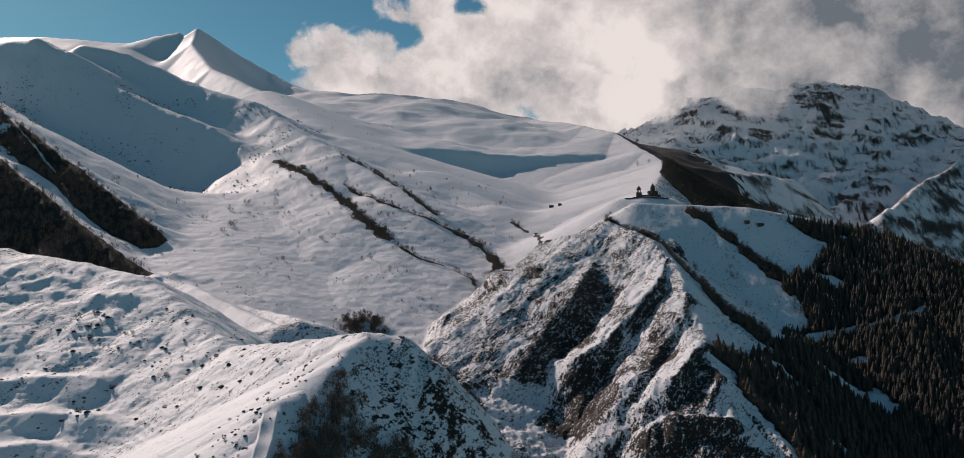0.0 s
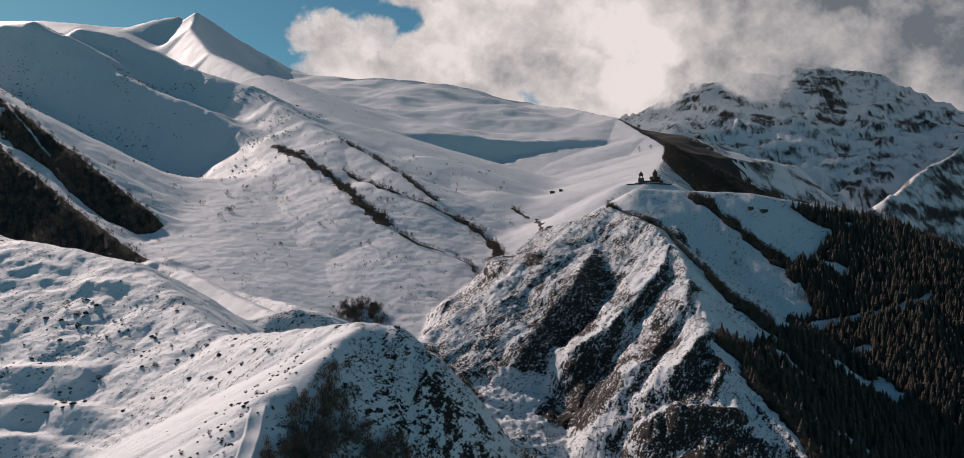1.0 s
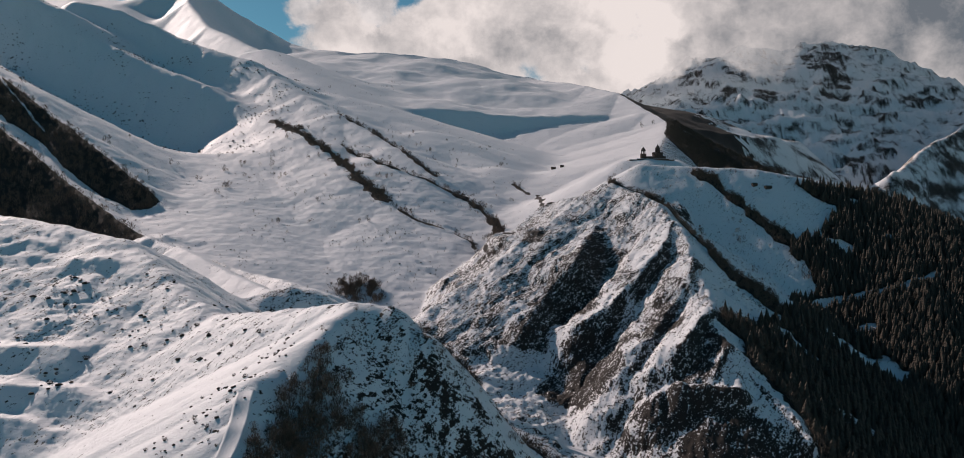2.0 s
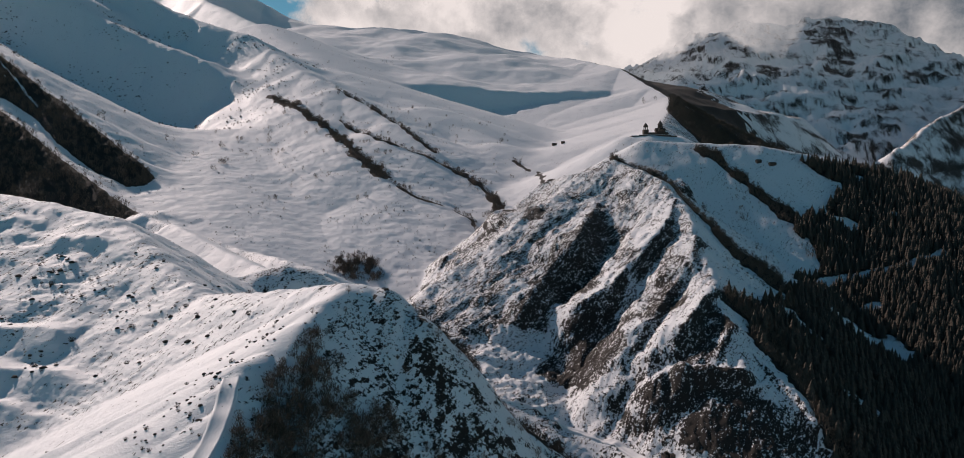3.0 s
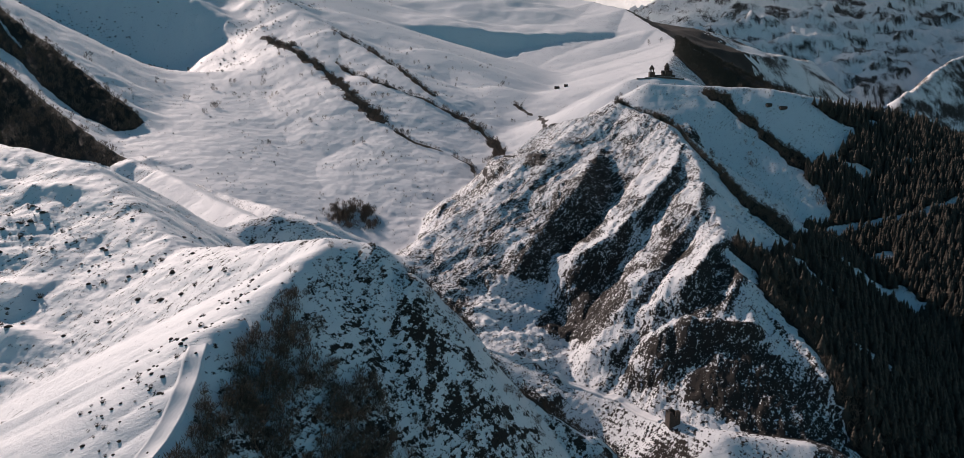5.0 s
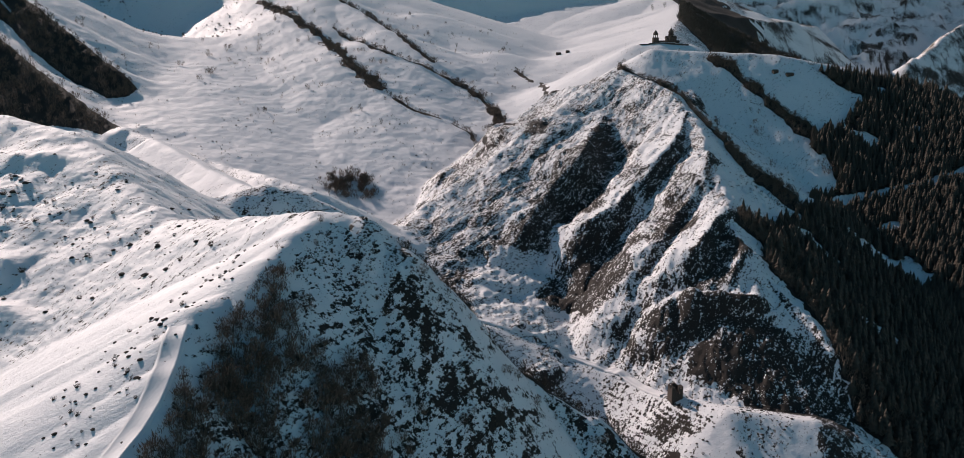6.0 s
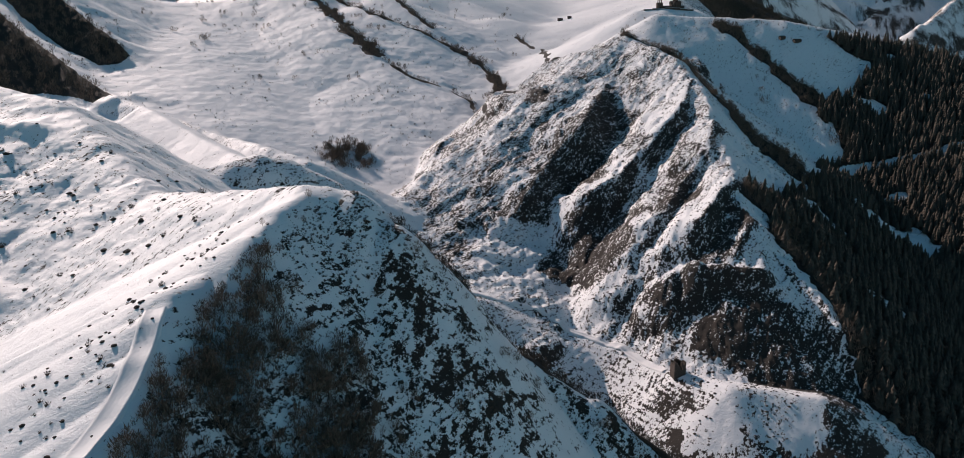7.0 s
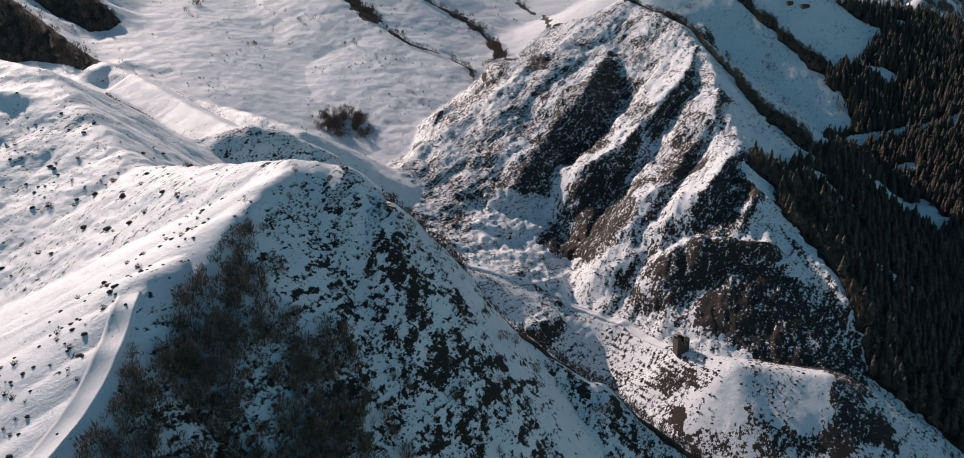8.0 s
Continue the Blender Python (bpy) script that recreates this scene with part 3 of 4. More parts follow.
face = (OWNER == RIDGE_NAMES.index("near_hill")) & (SIDE < 0.5) & (X > -36)
BARE = BARE + face * (0.05 + 0.13 * fbm(X, Y / 7, 2.6, 3, 0.6) + 0.2 * fbm(X, Y, 5, 3, 0.6) + 0.1 * smooth(X, -28, -8))
craggy = np.isin(OWNER, [RIDGE_NAMES.index(k) for k in ("far_spur", "far_peak", "far_peak_rib")])
beyond = (OWNER == RIDGE_NAMES.index("far_domes")) & (X > 390) & (Y < 3000)
craggy = craggy | beyond
BARE = BARE + 0.25 * beyond + craggy * 0.42 * fbm(X + 0.6 * Z, Y * 0.5 + Z * 1.6, 110, 5, 0.7)
BARE = np.clip(BARE, 0, np.where(np.isin(OWNER, ROCKY), 0.6, 0.69))
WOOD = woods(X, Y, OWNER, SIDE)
GROUPS = {
    "near_hill": ("snow-covered hill with scattered dark bushes and a shaded face", ['near_hill', 'near_edge', 'ledge_low', 'ledge_mid', 'ledge_high', 'hollow_rim', 'hollow_side', 'hollow_far']),
    "wooded_ridge": ("snowy ridge with bare dark woods on its flank", ['wooded_low', 'wooded_high', 'back_knoll', 'bank']),
    "left_mountain": ("broad snow-covered mountain flank with long dark scrub strips", ['left_mountain', 'crest_a', 'crest_b', 'lower_field', 'slope_c', 'summit_rib']),
    "far_snowfield": ("far rounded snowfields below the clouds", ['far_domes']),
    "church_ridge": ("smooth snowy ridge that rises behind the church", ['church_ridge', 'shade_hump', 'church_top']),
    "rocky_spur": ("steep rocky mountain spur with patchy snow", ['spur_left', 'spur_right', 'face_shelf', 'rib_long', 'rib_second', 'rib_third', 'rib_low', 'rib_upper', 'cliff_top', 'tower_knoll', 'bench']),
    "forest_slope": ("shaded snowy slope with dark conifer forest", ['east_slope']),
    "far_peak": ("far craggy mountain with dark cliffs and snow", ['far_spur', 'far_peak', 'far_peak_rib']),
}
for name, (label, members) in GROUPS.items():
    mask = np.isin(OWNER[QUADS[:, 0]], [RIDGE_NAMES.index(k) for k in members])
    if mask.any():
        tagged(land_mesh(name, np.stack([X, Y, Z], 1), QUADS[mask], bare=BARE, wood=WOOD), label, "mountain", kind="structure")


# ---- building blocks ----
def part(name, bm, mat, parent=None, label="", at=None):
    me = bpy.data.meshes.new(name)
    bm.to_mesh(me)
    bm.free()
    me.materials.append(mat)
    ob = new(name, me)
    if parent is not None:
        ob.parent = parent
    if at is not None:
        ob.matrix_basis = at
    if label:
        ob["label"] = label
    return ob


def mesh_of(name, verts, faces, mat):
    me = bpy.data.meshes.new(name)
    me.from_pydata([tuple(v) for v in verts], [], [tuple(f) for f in faces])
    me.materials.append(mat)
    me.update()
    return me


def cone_rings(rings, sides, turn=0.0):
    """Verts and triangles of a tapered tube through rings of (x, y, z, radius)."""
    verts, faces = [], []
    for x, y, z, r in rings:
        for k in range(sides):
            a = 2 * math.pi * k / sides + turn
            verts.append((x + r * math.cos(a), y + r * math.sin(a), z))
    for i in range(len(rings) - 1):
        for k in range(sides):
            a, b = i * sides + k, i * sides + (k + 1) % sides
            faces += [(a, b, b + sides), (a, b + sides, a + sides)]
    return verts, faces


def joined(*pieces):
    verts, faces = [], []
    for v, f in pieces:
        n = len(verts)
        verts += [tuple(p) for p in v]
        faces += [tuple(i + n for i in t) for t in f]
    return np.array(verts, float), np.array(faces, int)


def twigs(rng, count, spread, low, high, length, width, lean=0.6):
    """Thin upright blades, scattered in a crown."""
    verts, faces = [], []
    for k in range(count):
        a, q = rng.uniform(0, 2 * math.pi), math.sqrt(rng.uniform(0, 1))
        h = rng.uniform(0, 1)
        r = spread * q * math.sin(math.pi * (0.12 + 0.8 * h)) ** 0.7
        p = np.array([r * math.cos(a), r * math.sin(a), low + (high - low) * h])
        way = np.array([math.cos(a) * lean * q + rng.uniform(-0.4, 0.4), math.sin(a) * lean * q + rng.uniform(-0.4, 0.4), rng.uniform(0.4, 1.0)])
        way *= length * rng.uniform(0.6, 1.3) / np.linalg.norm(way)
        b = rng.uniform(0, math.pi)
        off = np.array([math.cos(b), math.sin(b), 0]) * width * rng.uniform(0.6, 1.4)
        n = len(verts)
        verts += [p - off, p + off, p + way]
        faces.append((n, n + 1, n + 2))
    return verts, faces


def lump(rng, size, flat=0.7, sides=7):
    """A small uneven lump, open below."""
    rings = []
    for h, r in ((0.0, 0.85), (0.35, 1.0), (0.72, 0.72)):
        rings.append((rng.uniform(-0.1, 0.1) * size, rng.uniform(-0.1, 0.1) * size, h * size * flat, r * size * rng.uniform(0.8, 1.15)))
    v, f = cone_rings(rings, sides, rng.uniform(0, 3))
    v = [np.array(p) * (1 + rng.uniform(-0.16, 0.16), 1 + rng.uniform(-0.16, 0.16), 1 + rng.uniform(-0.1, 0.1)) for p in v]
    n = len(v)
    v.append(np.array((rng.uniform(-0.2, 0.2) * size, rng.uniform(-0.2, 0.2) * size, size * flat)))
    f += [(n - sides + k, n - sides + (k + 1) % sides, n) for k in range(sides)]
    return v, f


def conifer_crown(rng, tiers=6, sides=8):
    """Drooping tiers of boughs, one metre high in all."""
    pieces = []
    for i in range(tiers):
        z0 = 0.10 + 0.80 * i / tiers
        r = 0.29 * (1 - i / (tiers + 0.6)) * rng.uniform(0.9, 1.15)
        verts = [(0, 0, z0 + 0.28 * (1 - 0.4 * i / tiers))]
        for k in range(2 * sides):
            a = math.pi * k / sides + i
            q = r * (rng.uniform(0.85, 1.2) if k % 2 else rng.uniform(0.45, 0.65))
            verts.append((q * math.cos(a), q * math.sin(a), z0 - (0.03 if k % 2 else -0.02) + rng.uniform(-0.015, 0.015)))
        pieces.append((verts, [(0, 1 + k, 1 + (k + 1) % (2 * sides)) for k in range(2 * sides)]))
    return joined(*pieces)


def bare_crown(rng, limbs=7, fine=170):
    """Limbs and twigs of a leafless tree, one metre high in all."""
    pieces = []
    for k in range(limbs):
        a, z = rng.uniform(0, 2 * math.pi), rng.uniform(0.15, 0.5)
        out, up = rng.uniform(0.14, 0.28), rng.uniform(0.25, 0.45)
        tip = (out * math.cos(a), out * math.sin(a), z + up)
        mid = (tip[0] * 0.45, tip[1] * 0.45, z + up * 0.4)
        pieces.append(cone_rings([(0, 0, z, 0.011), (*mid, 0.008), (*tip, 0.002)], 3))
    pieces.append(twigs(rng, fine, 0.36, 0.22, 0.88, 0.19, 0.013))
    return joined(*pieces)


def stuff(name, kinds, spots, mat, label, category):
    """One joined mesh of many plants or stones: kinds are (verts, faces); spots rows of x, y, z, size, height factor."""
    rng = np.random.default_rng(len(spots) + len(name))
    vs, fs, n = [], [], 0
    for i, (x, y, z, size, tall) in enumerate(spots):
        v, f = kinds[i % len(kinds)]
        a = rng.uniform(0, 2 * math.pi)
        c, s = math.cos(a), math.sin(a)
        w = np.stack([(v[:, 0] * c - v[:, 1] * s) * size + x, (v[:, 0] * s + v[:, 1] * c) * size + y, v[:, 2] * size * tall + z], 1)
        vs.append(w)
        fs.append(f + n)
        n += len(v)
    verts, faces = np.concatenate(vs), np.concatenate(fs).astype(np.int32)
    me = bpy.data.meshes.new(name)
    me.vertices.add(len(verts))
    me.vertices.foreach_set("co", verts.astype(np.float32).ravel())
    me.loops.add(faces.size)
    me.loops.foreach_set("vertex_index", faces.ravel())
    me.polygons.add(len(faces))
    me.polygons.foreach_set("loop_start", np.arange(0, faces.size, 3, dtype=np.int32))
    me.update(calc_edges=True)
    me.materials.append(mat)
    return tagged(new(name, me), label, category, kind="stuff")


def spots_in(rng, box, count, keep, low, high, sink=0.1, tall=(0.85, 1.25)):
    """Random spots in a box of the plan, where keep(x, y, owner, side) is over a random number."""
    x, y = rng.uniform(box[0], box[1], count), rng.uniform(box[2], box[3], count)
    z, owner, side = land(x, y)
    ok = keep(x, y, owner, side) > rng.uniform(0, 1, count)
    x, y, z = x[ok], y[ok], z[ok]
    size = low + (high - low) * rng.uniform(0, 1, len(x)) ** 1.8
    return np.stack([x, y, z - sink * size, size, rng.uniform(tall[0], tall[1], len(x))], 1)


def make_plain(name, dark, light, scale, rough=0.9, tint=None):
    m, n = material(name)
    co = n.add("ShaderNodeTexCoord", 3)
    each = n.add("ShaderNodeObjectInfo", 5)
    isle = n.tree.nodes.new("ShaderNodeNewGeometry").outputs["Random Per Island"]
    k = n.math("MULTIPLY", n.math("ADD", isle, n.noise(co, scale, 4, 0.6)), 0.55)
    colour = n.mix(n.math("ADD", k, n.math("MULTIPLY", each, 0.15), clamp=True), dark, light)
    finish(n, i_Base_Color=colour, i_Roughness=rough)
    return m


TWIG = make_plain("bare_twigs", (0.070, 0.050, 0.038), (0.190, 0.138, 0.104), 0.6)
BARK = make_plain("dark_bark", (0.018, 0.014, 0.011), (0.06, 0.046, 0.037), 3.0)
NEEDLE = make_plain("dark_needles", (0.050, 0.040, 0.030), (0.085, 0.068, 0.050), 0.8)
SCRUB = make_plain("dry_scrub", (0.024, 0.018, 0.014), (0.075, 0.055, 0.041), 0.9)
STONE = make_plain("dark_stone", (0.016, 0.013, 0.011), (0.046, 0.037, 0.030), 0.9)

rng = np.random.default_rng(11)
SHRUBS = [joined(twigs(rng, 60, 0.6, 0.02, 0.55, 0.36, 0.045), lump(rng, 0.4, 0.7)) for _ in range(4)]
ROCKS = [joined(lump(rng, 0.6, 0.75, 6)) for _ in range(4)]
CLUMPS = [joined(cone_rings([(0, 0, 0, 0.02), (0, 0, 0.5, 0.012)], 3), twigs(rng, 34, 0.36, 0.12, 0.8, 0.26, 0.035)) for _ in range(4)]
FIRS = [joined(conifer_crown(rng, 5, 5), cone_rings([(0, 0, 0, 0.02), (0, 0, 0.3, 0.015)], 3)) for _ in range(4)]

# ---- the near hill: leafless trees on its shaded face, shrubs on the snow ----
FACE = [(-51, 197), (-47, 208), (-42, 219), (-35, 217), (-30, 212), (-20, 211), (-12, 205), (-4, 190), (-8, 170), (-26, 150), (-52, 160), (-50, 178)]
trees = []
for k in range(4):
    base = bpy.data.objects.new("bare_tree", None)
    scene.collection.objects.link(base)
    base.empty_display_size = 0.2
    v, f = joined(cone_rings([(0, 0, -0.06, 0.02), (0.01, 0, 0.3, 0.014), (-0.01, 0.015, 0.72, 0.005)], 6))
    trunk = new("trunk", mesh_of("trunk", v, f, BARK))
    v, f = bare_crown(rng)
    crown = new("crown", mesh_of("crown", v, f, TWIG))
    trunk.parent = crown.parent = base
    tagged(base, "small leafless grey-brown tree on a snowy slope", "tree", "leafless trees on the shaded face")
    trees.append(base)
spots = spots_in(rng, (-60, 0, 148, 222), 900, lambda x, y, o, s: inside(x, y, FACE) * np.clip(0.42 + 0.7 * fbm(x, y, 9, 2), 0.05, 0.9), 2.6, 5.0, 0.02)
spots = np.concatenate([spots, spots_in(rng, (-45, 50, 205, 242), 260, lambda x, y, o, s: 0.16 + 0 * x, 1.6, 3.4, 0.02)])[:290]
for i, (x, y, z, size, tall) in enumerate(spots):
    m = Matrix.LocRotScale((x, y, z), Euler((0, 0, rng.uniform(0, 6.28))), None)
    ob = trees[i % 4]
    if i >= 4:
        ob = copy_thing(trees[i % 4], m)
    ob.matrix_basis = m @ Matrix.Diagonal((size, size, size * tall, 1))

boulder_meshes = [mesh_of("boulder", v, f, STONE) for v, f in ROCKS]
shrub_meshes = [mesh_of("shrub", v, f, SCRUB) for v, f in SHRUBS]


def bowl(x, y, o, s):
    return np.clip(0.25 + 1.1 * fbm(x, y, 26, 2), 0, 1) * ((x < -62) | (y > 235)) * (near_line(x, y, [(-90, 300), (-130, 320), (-160, 330)]) < 55)


spots = np.concatenate([
    spots_in(rng, (-190, -55, 235, 350), 760, bowl, 0.6, 2.1),
    spots_in(rng, (-90, -50, 165, 250), 420, lambda x, y, o, s: (o == RIDGE_NAMES.index("near_edge")) * (s < 0.5) * smooth(-near_line(x, y, [(-44, 240), (-62, 206), (-68, 165)]), -14, -2), 0.5, 1.2),
])[:300]
for i, (x, y, z, size, tall) in enumerate(spots):
    stone = i % 5 < 3
    ob = new("boulder" if stone else "shrub", (boulder_meshes if stone else shrub_meshes)[i % 4])
    ob.matrix_basis = Matrix.LocRotScale((x, y, z), Euler((0, 0, rng.uniform(0, 6.28))), (size, size, size * tall))
    if stone:
        tagged(ob, "dark brown boulder half buried in the snow", "boulder", "boulders on the snowy hill")
    else:
        tagged(ob, "low dark leafless shrub in the snow", "shrub", "shrubs on the snowy hill")

name = RIDGE_NAMES.index
stuff("scrub_on_face", SHRUBS, spots_in(rng, (-50, 70, 180, 246), 26000, lambda x, y, o, s: np.clip(0.10 + 0.7 * fbm(x, y, 16, 3) + 1.5 * fbm(x, y / 9, 3.2, 2) + 0.3 * smooth(x, -28, -8), 0, 0.85) * (((o == name("near_edge")) & (s > 0.55)) | ((o == name("near_hill")) & (s < 0.5) & (x > -40))), 0.18, 0.75, 0.15),
      SCRUB, "dark scrub and dry stalks poking through the snow of the shaded face", "scrub")
stuff("scrub_on_hill", SHRUBS, spots_in(rng, (-320, -40, 160, 440), 3800, lambda x, y, o, s: np.clip(0.1 + 0.7 * fbm(x, y, 20, 3), 0, 0.6) * (((o == name("near_hill")) & (x < -50)) | ((o == name("near_edge")) & (s < 0.45) & (fbm(x, y, 6, 2) > 0.1))), 0.25, 0.8, 0.1),
      SCRUB, "small dark stalks and stones on the snowy hill", "scrub")
stuff("scrub_on_spur", SHRUBS[:1] + ROCKS, spots_in(rng, (-60, 230, 330, 770), 42000, lambda x, y, o, s: np.clip(0.30 + 0.8 * fbm(x, y, 18, 3), 0, 0.8) * np.isin(o, [name(k) for k in ("spur_left", "face_shelf", "rib_long", "rib_second", "rib_third", "rib_low", "rib_upper", "bench")]) + 0.35 * (o == name("spur_right")) * (s < 0.5) + 0.05 * (o == name("spur_right")) * (s > 0.5), 0.3, 1.3, 0.15),
      STONE, "dark stones and scrub on the rocky spur", "rock")

stuff("thicket", CLUMPS, spots_in(rng, (-60, 0, 145, 222), 9500, lambda x, y, o, s: inside(x, y, FACE) * np.clip(0.2 + 0.45 * inside(x, y, THICKET) + 0.8 * fbm(x, y, 9, 2), 0.03, 1), 1.6, 3.6, 0.05),
      TWIG, "dense grey-brown leafless thicket on the shaded face", "thicket")

# ---- woods ----
wood_spots = spots_in(rng, (-760, -280, 640, 1100), 9000, lambda x, y, o, s: woods(x, y, o, s), 5, 9, 0.03)
stuff("bare_woods", CLUMPS, wood_spots, TWIG, "dense leafless brown woods on the snowy ridge", "woods")
strip_spots = np.concatenate([
    spots_in(rng, (-345, 50, 740, 1300), 24000, lambda x, y, o, s: woods(x, y, o, s), 4, 7, 0.03),
    spots_in(rng, (-150, -65, 590, 690), 5000, lambda x, y, o, s: smooth(-np.hypot((x + 100) / 22, (y - 632) / 24), -1.15, -0.6) * np.clip(0.35 + 2.2 * fbm(x, y, 11, 2), 0, 1), 3, 7.5, 0.03),
    spots_in(rng, (-420, 60, 600, 1600), 7000, lambda x, y, o, s: np.clip(0.05 + 0.8 * fbm(x, y, 60, 3), 0, 0.5), 0.8, 2.6, 0.05),
    spots_in(rng, (-1200, -250, 1150, 2400), 5000, lambda x, y, o, s: np.clip(-0.05 + 0.8 * fbm(x, y, 150, 4), 0, 0.5), 2.0, 5.0, 0.05),
    spots_in(rng, (-120, 30, 480, 780), 500, lambda x, y, o, s: 0.3 + 0 * x, 1.2, 2.6, 0.05),
])
stuff("scrub_strips", CLUMPS, strip_spots, TWIG, "dark leafless scrub along the gullies of the snow slope", "scrub")
bush_spots = np.concatenate([
    spots_in(rng, (-1100, -330, 1090, 1720), 14000, lambda x, y, o, s: np.clip(-0.02 + 0.9 * fbm(x, y, 110, 4), 0, 0.6), 1.0, 3.6, 0.1),
    spots_in(rng, (-420, 20, 620, 1120), 5000, lambda x, y, o, s: np.clip(-0.02 + 0.8 * fbm(x, y, 60, 4), 0, 0.6), 0.5, 1.7, 0.1)])
stuff("bushes_on_slope", SHRUBS, bush_spots, SCRUB, "small dark bushes scattered over the snowy mountain flank", "scrub")
# darker needle colour on these bare woods stands in for the flank's shade
stuff("hump_woods", CLUMPS, spots_in(rng, (330, 700, 1150, 1750), 5200, lambda x, y, o, s: woods(x, y, o, s), 8, 13, 0.03),
      NEEDLE, "dark leafless woods on the shaded flank behind the church", "woods")
stuff("ravine_scrub", CLUMPS, spots_in(rng, (-20, 100, 212, 262), 5200, lambda x, y, o, s: woods(x, y, o, s), 1.4, 3.4, 0.05),
      SCRUB, "brown scrub along the ravine behind the hill", "scrub")
hedge = np.concatenate([
    spots_in(rng, (110, 280, 500, 880), 26000, lambda x, y, o, s: woods(x, y, o, s) * (1 - inside(x, y, FOREST)), 2.4, 5.6, 0.03),
    spots_in(rng, (145, 250, 320, 540), 7000, lambda x, y, o, s: woods(x, y, o, s) * inside(x, y, FOREST) * np.clip(1 - (x - 165) / 60, 0.1, 0.9), 3, 6.5, 0.03),
    spots_in(rng, (150, 330, 400, 880), 9000, lambda x, y, o, s: np.clip(0.12 + 0.8 * fbm(x, y, 25, 3), 0, 0.6), 0.6, 2.4, 0.05)])
stuff("hedge_scrub", CLUMPS, hedge, TWIG, "dark leafless scrub in lines down the shaded slope", "scrub")

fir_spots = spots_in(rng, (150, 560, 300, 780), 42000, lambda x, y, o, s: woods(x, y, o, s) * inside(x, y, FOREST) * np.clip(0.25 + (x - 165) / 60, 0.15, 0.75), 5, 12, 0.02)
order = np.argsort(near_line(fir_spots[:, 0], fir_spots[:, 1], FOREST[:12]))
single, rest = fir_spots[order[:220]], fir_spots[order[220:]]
stuff("conifer_forest", FIRS, rest, NEEDLE, "dense dark conifer forest on the shaded slope", "forest")
firs = []
for k in range(4):
    base = bpy.data.objects.new("conifer", None)
    scene.collection.objects.link(base)
    v, f = joined(cone_rings([(0, 0, -0.03, 0.024), (0, 0, 0.5, 0.014), (0, 0, 0.9, 0.004)], 6))
    trunk = new("trunk", mesh_of("trunk", v, f, BARK))
    v, f = conifer_crown(rng, 7, 9)
    crown = new("crown", mesh_of("crown", v, f, NEEDLE))
    trunk.parent = crown.parent = base
    tagged(base, "dark green conifer at the edge of the forest", "tree", "conifers at the forest edge")
    firs.append(base)
for i, (x, y, z, size, tall) in enumerate(single):
    m = Matrix.LocRotScale((x, y, z), Euler((0, 0, rng.uniform(0, 6.28))), None)
    ob = firs[i % 4] if i < 4 else copy_thing(firs[i % 4], m)
    ob.matrix_basis = m @ Matrix.Diagonal((size, size, size * tall, 1))


# ---- masonry ----
def make_masonry():
    m, n = material("old_masonry")
    co = n.add("ShaderNodeTexCoord", 3)
    brick = n.add("ShaderNodeTexBrick", i_Vector=n.place(co, (1, 1, 1), (90, 0, 0)), i_Scale=1.6, i_Color1=(0.060, 0.045, 0.036, 1), i_Color2=(0.11, 0.085, 0.066, 1), i_Mortar=(0.035, 0.028, 0.024, 1))
    colour = n.mix(n.math("MULTIPLY", n.noise(co, 0.7, 5, 0.65), 0.8), brick, (0.045, 0.032, 0.026))
    bump = n.add("ShaderNodeBump", i_Strength=0.6, i_Distance=0.1, i_Height=n.noise(co, 4.0, 4))
    finish(n, i_Base_Color=colour, i_Roughness=0.9, i_Normal=bump)
    return m


def make_snow():
    m, n = material("packed_snow")
    co = n.add("ShaderNodeTexCoord", 3)
    bump = n.add("ShaderNodeBump", i_Strength=0.4, i_Distance=0.15, i_Height=n.noise(co, 1.8, 5, 0.6))
    finish(n, i_Base_Color=n.mix(n.noise(co, 0.5, 4), (0.76, 0.76, 0.78), (0.86, 0.85, 0.85)), i_Roughness=0.6, i_Normal=bump)
    return m


MASONRY, SNOW = make_masonry(), make_snow()
DARK = make_plain("dark_opening", (0.008, 0.007, 0.006), (0.018, 0.015, 0.013), 2.0)
ROOF = make_plain("stone_roof", (0.035, 0.028, 0.024), (0.085, 0.068, 0.056), 1.2)


def box(bm, x0, x1, y0, y1, z0, z1, taper=0.0):
    verts = [bm.verts.new((x0 if a == 0 else x1, y0 if b == 0 else y1, z0)) for b in (0, 1) for a in (0, 1)]
    verts += [bm.verts.new(((x0 + taper) if a == 0 else (x1 - taper), (y0 + taper) if b == 0 else (y1 - taper), z1)) for b in (0, 1) for a in (0, 1)]
    for f in ((0, 2, 3, 1), (4, 5, 7, 6), (0, 1, 5, 4), (1, 3, 7, 5), (3, 2, 6, 7), (2, 0, 4, 6)):
        bm.faces.new([verts[i] for i in f])
    return bm


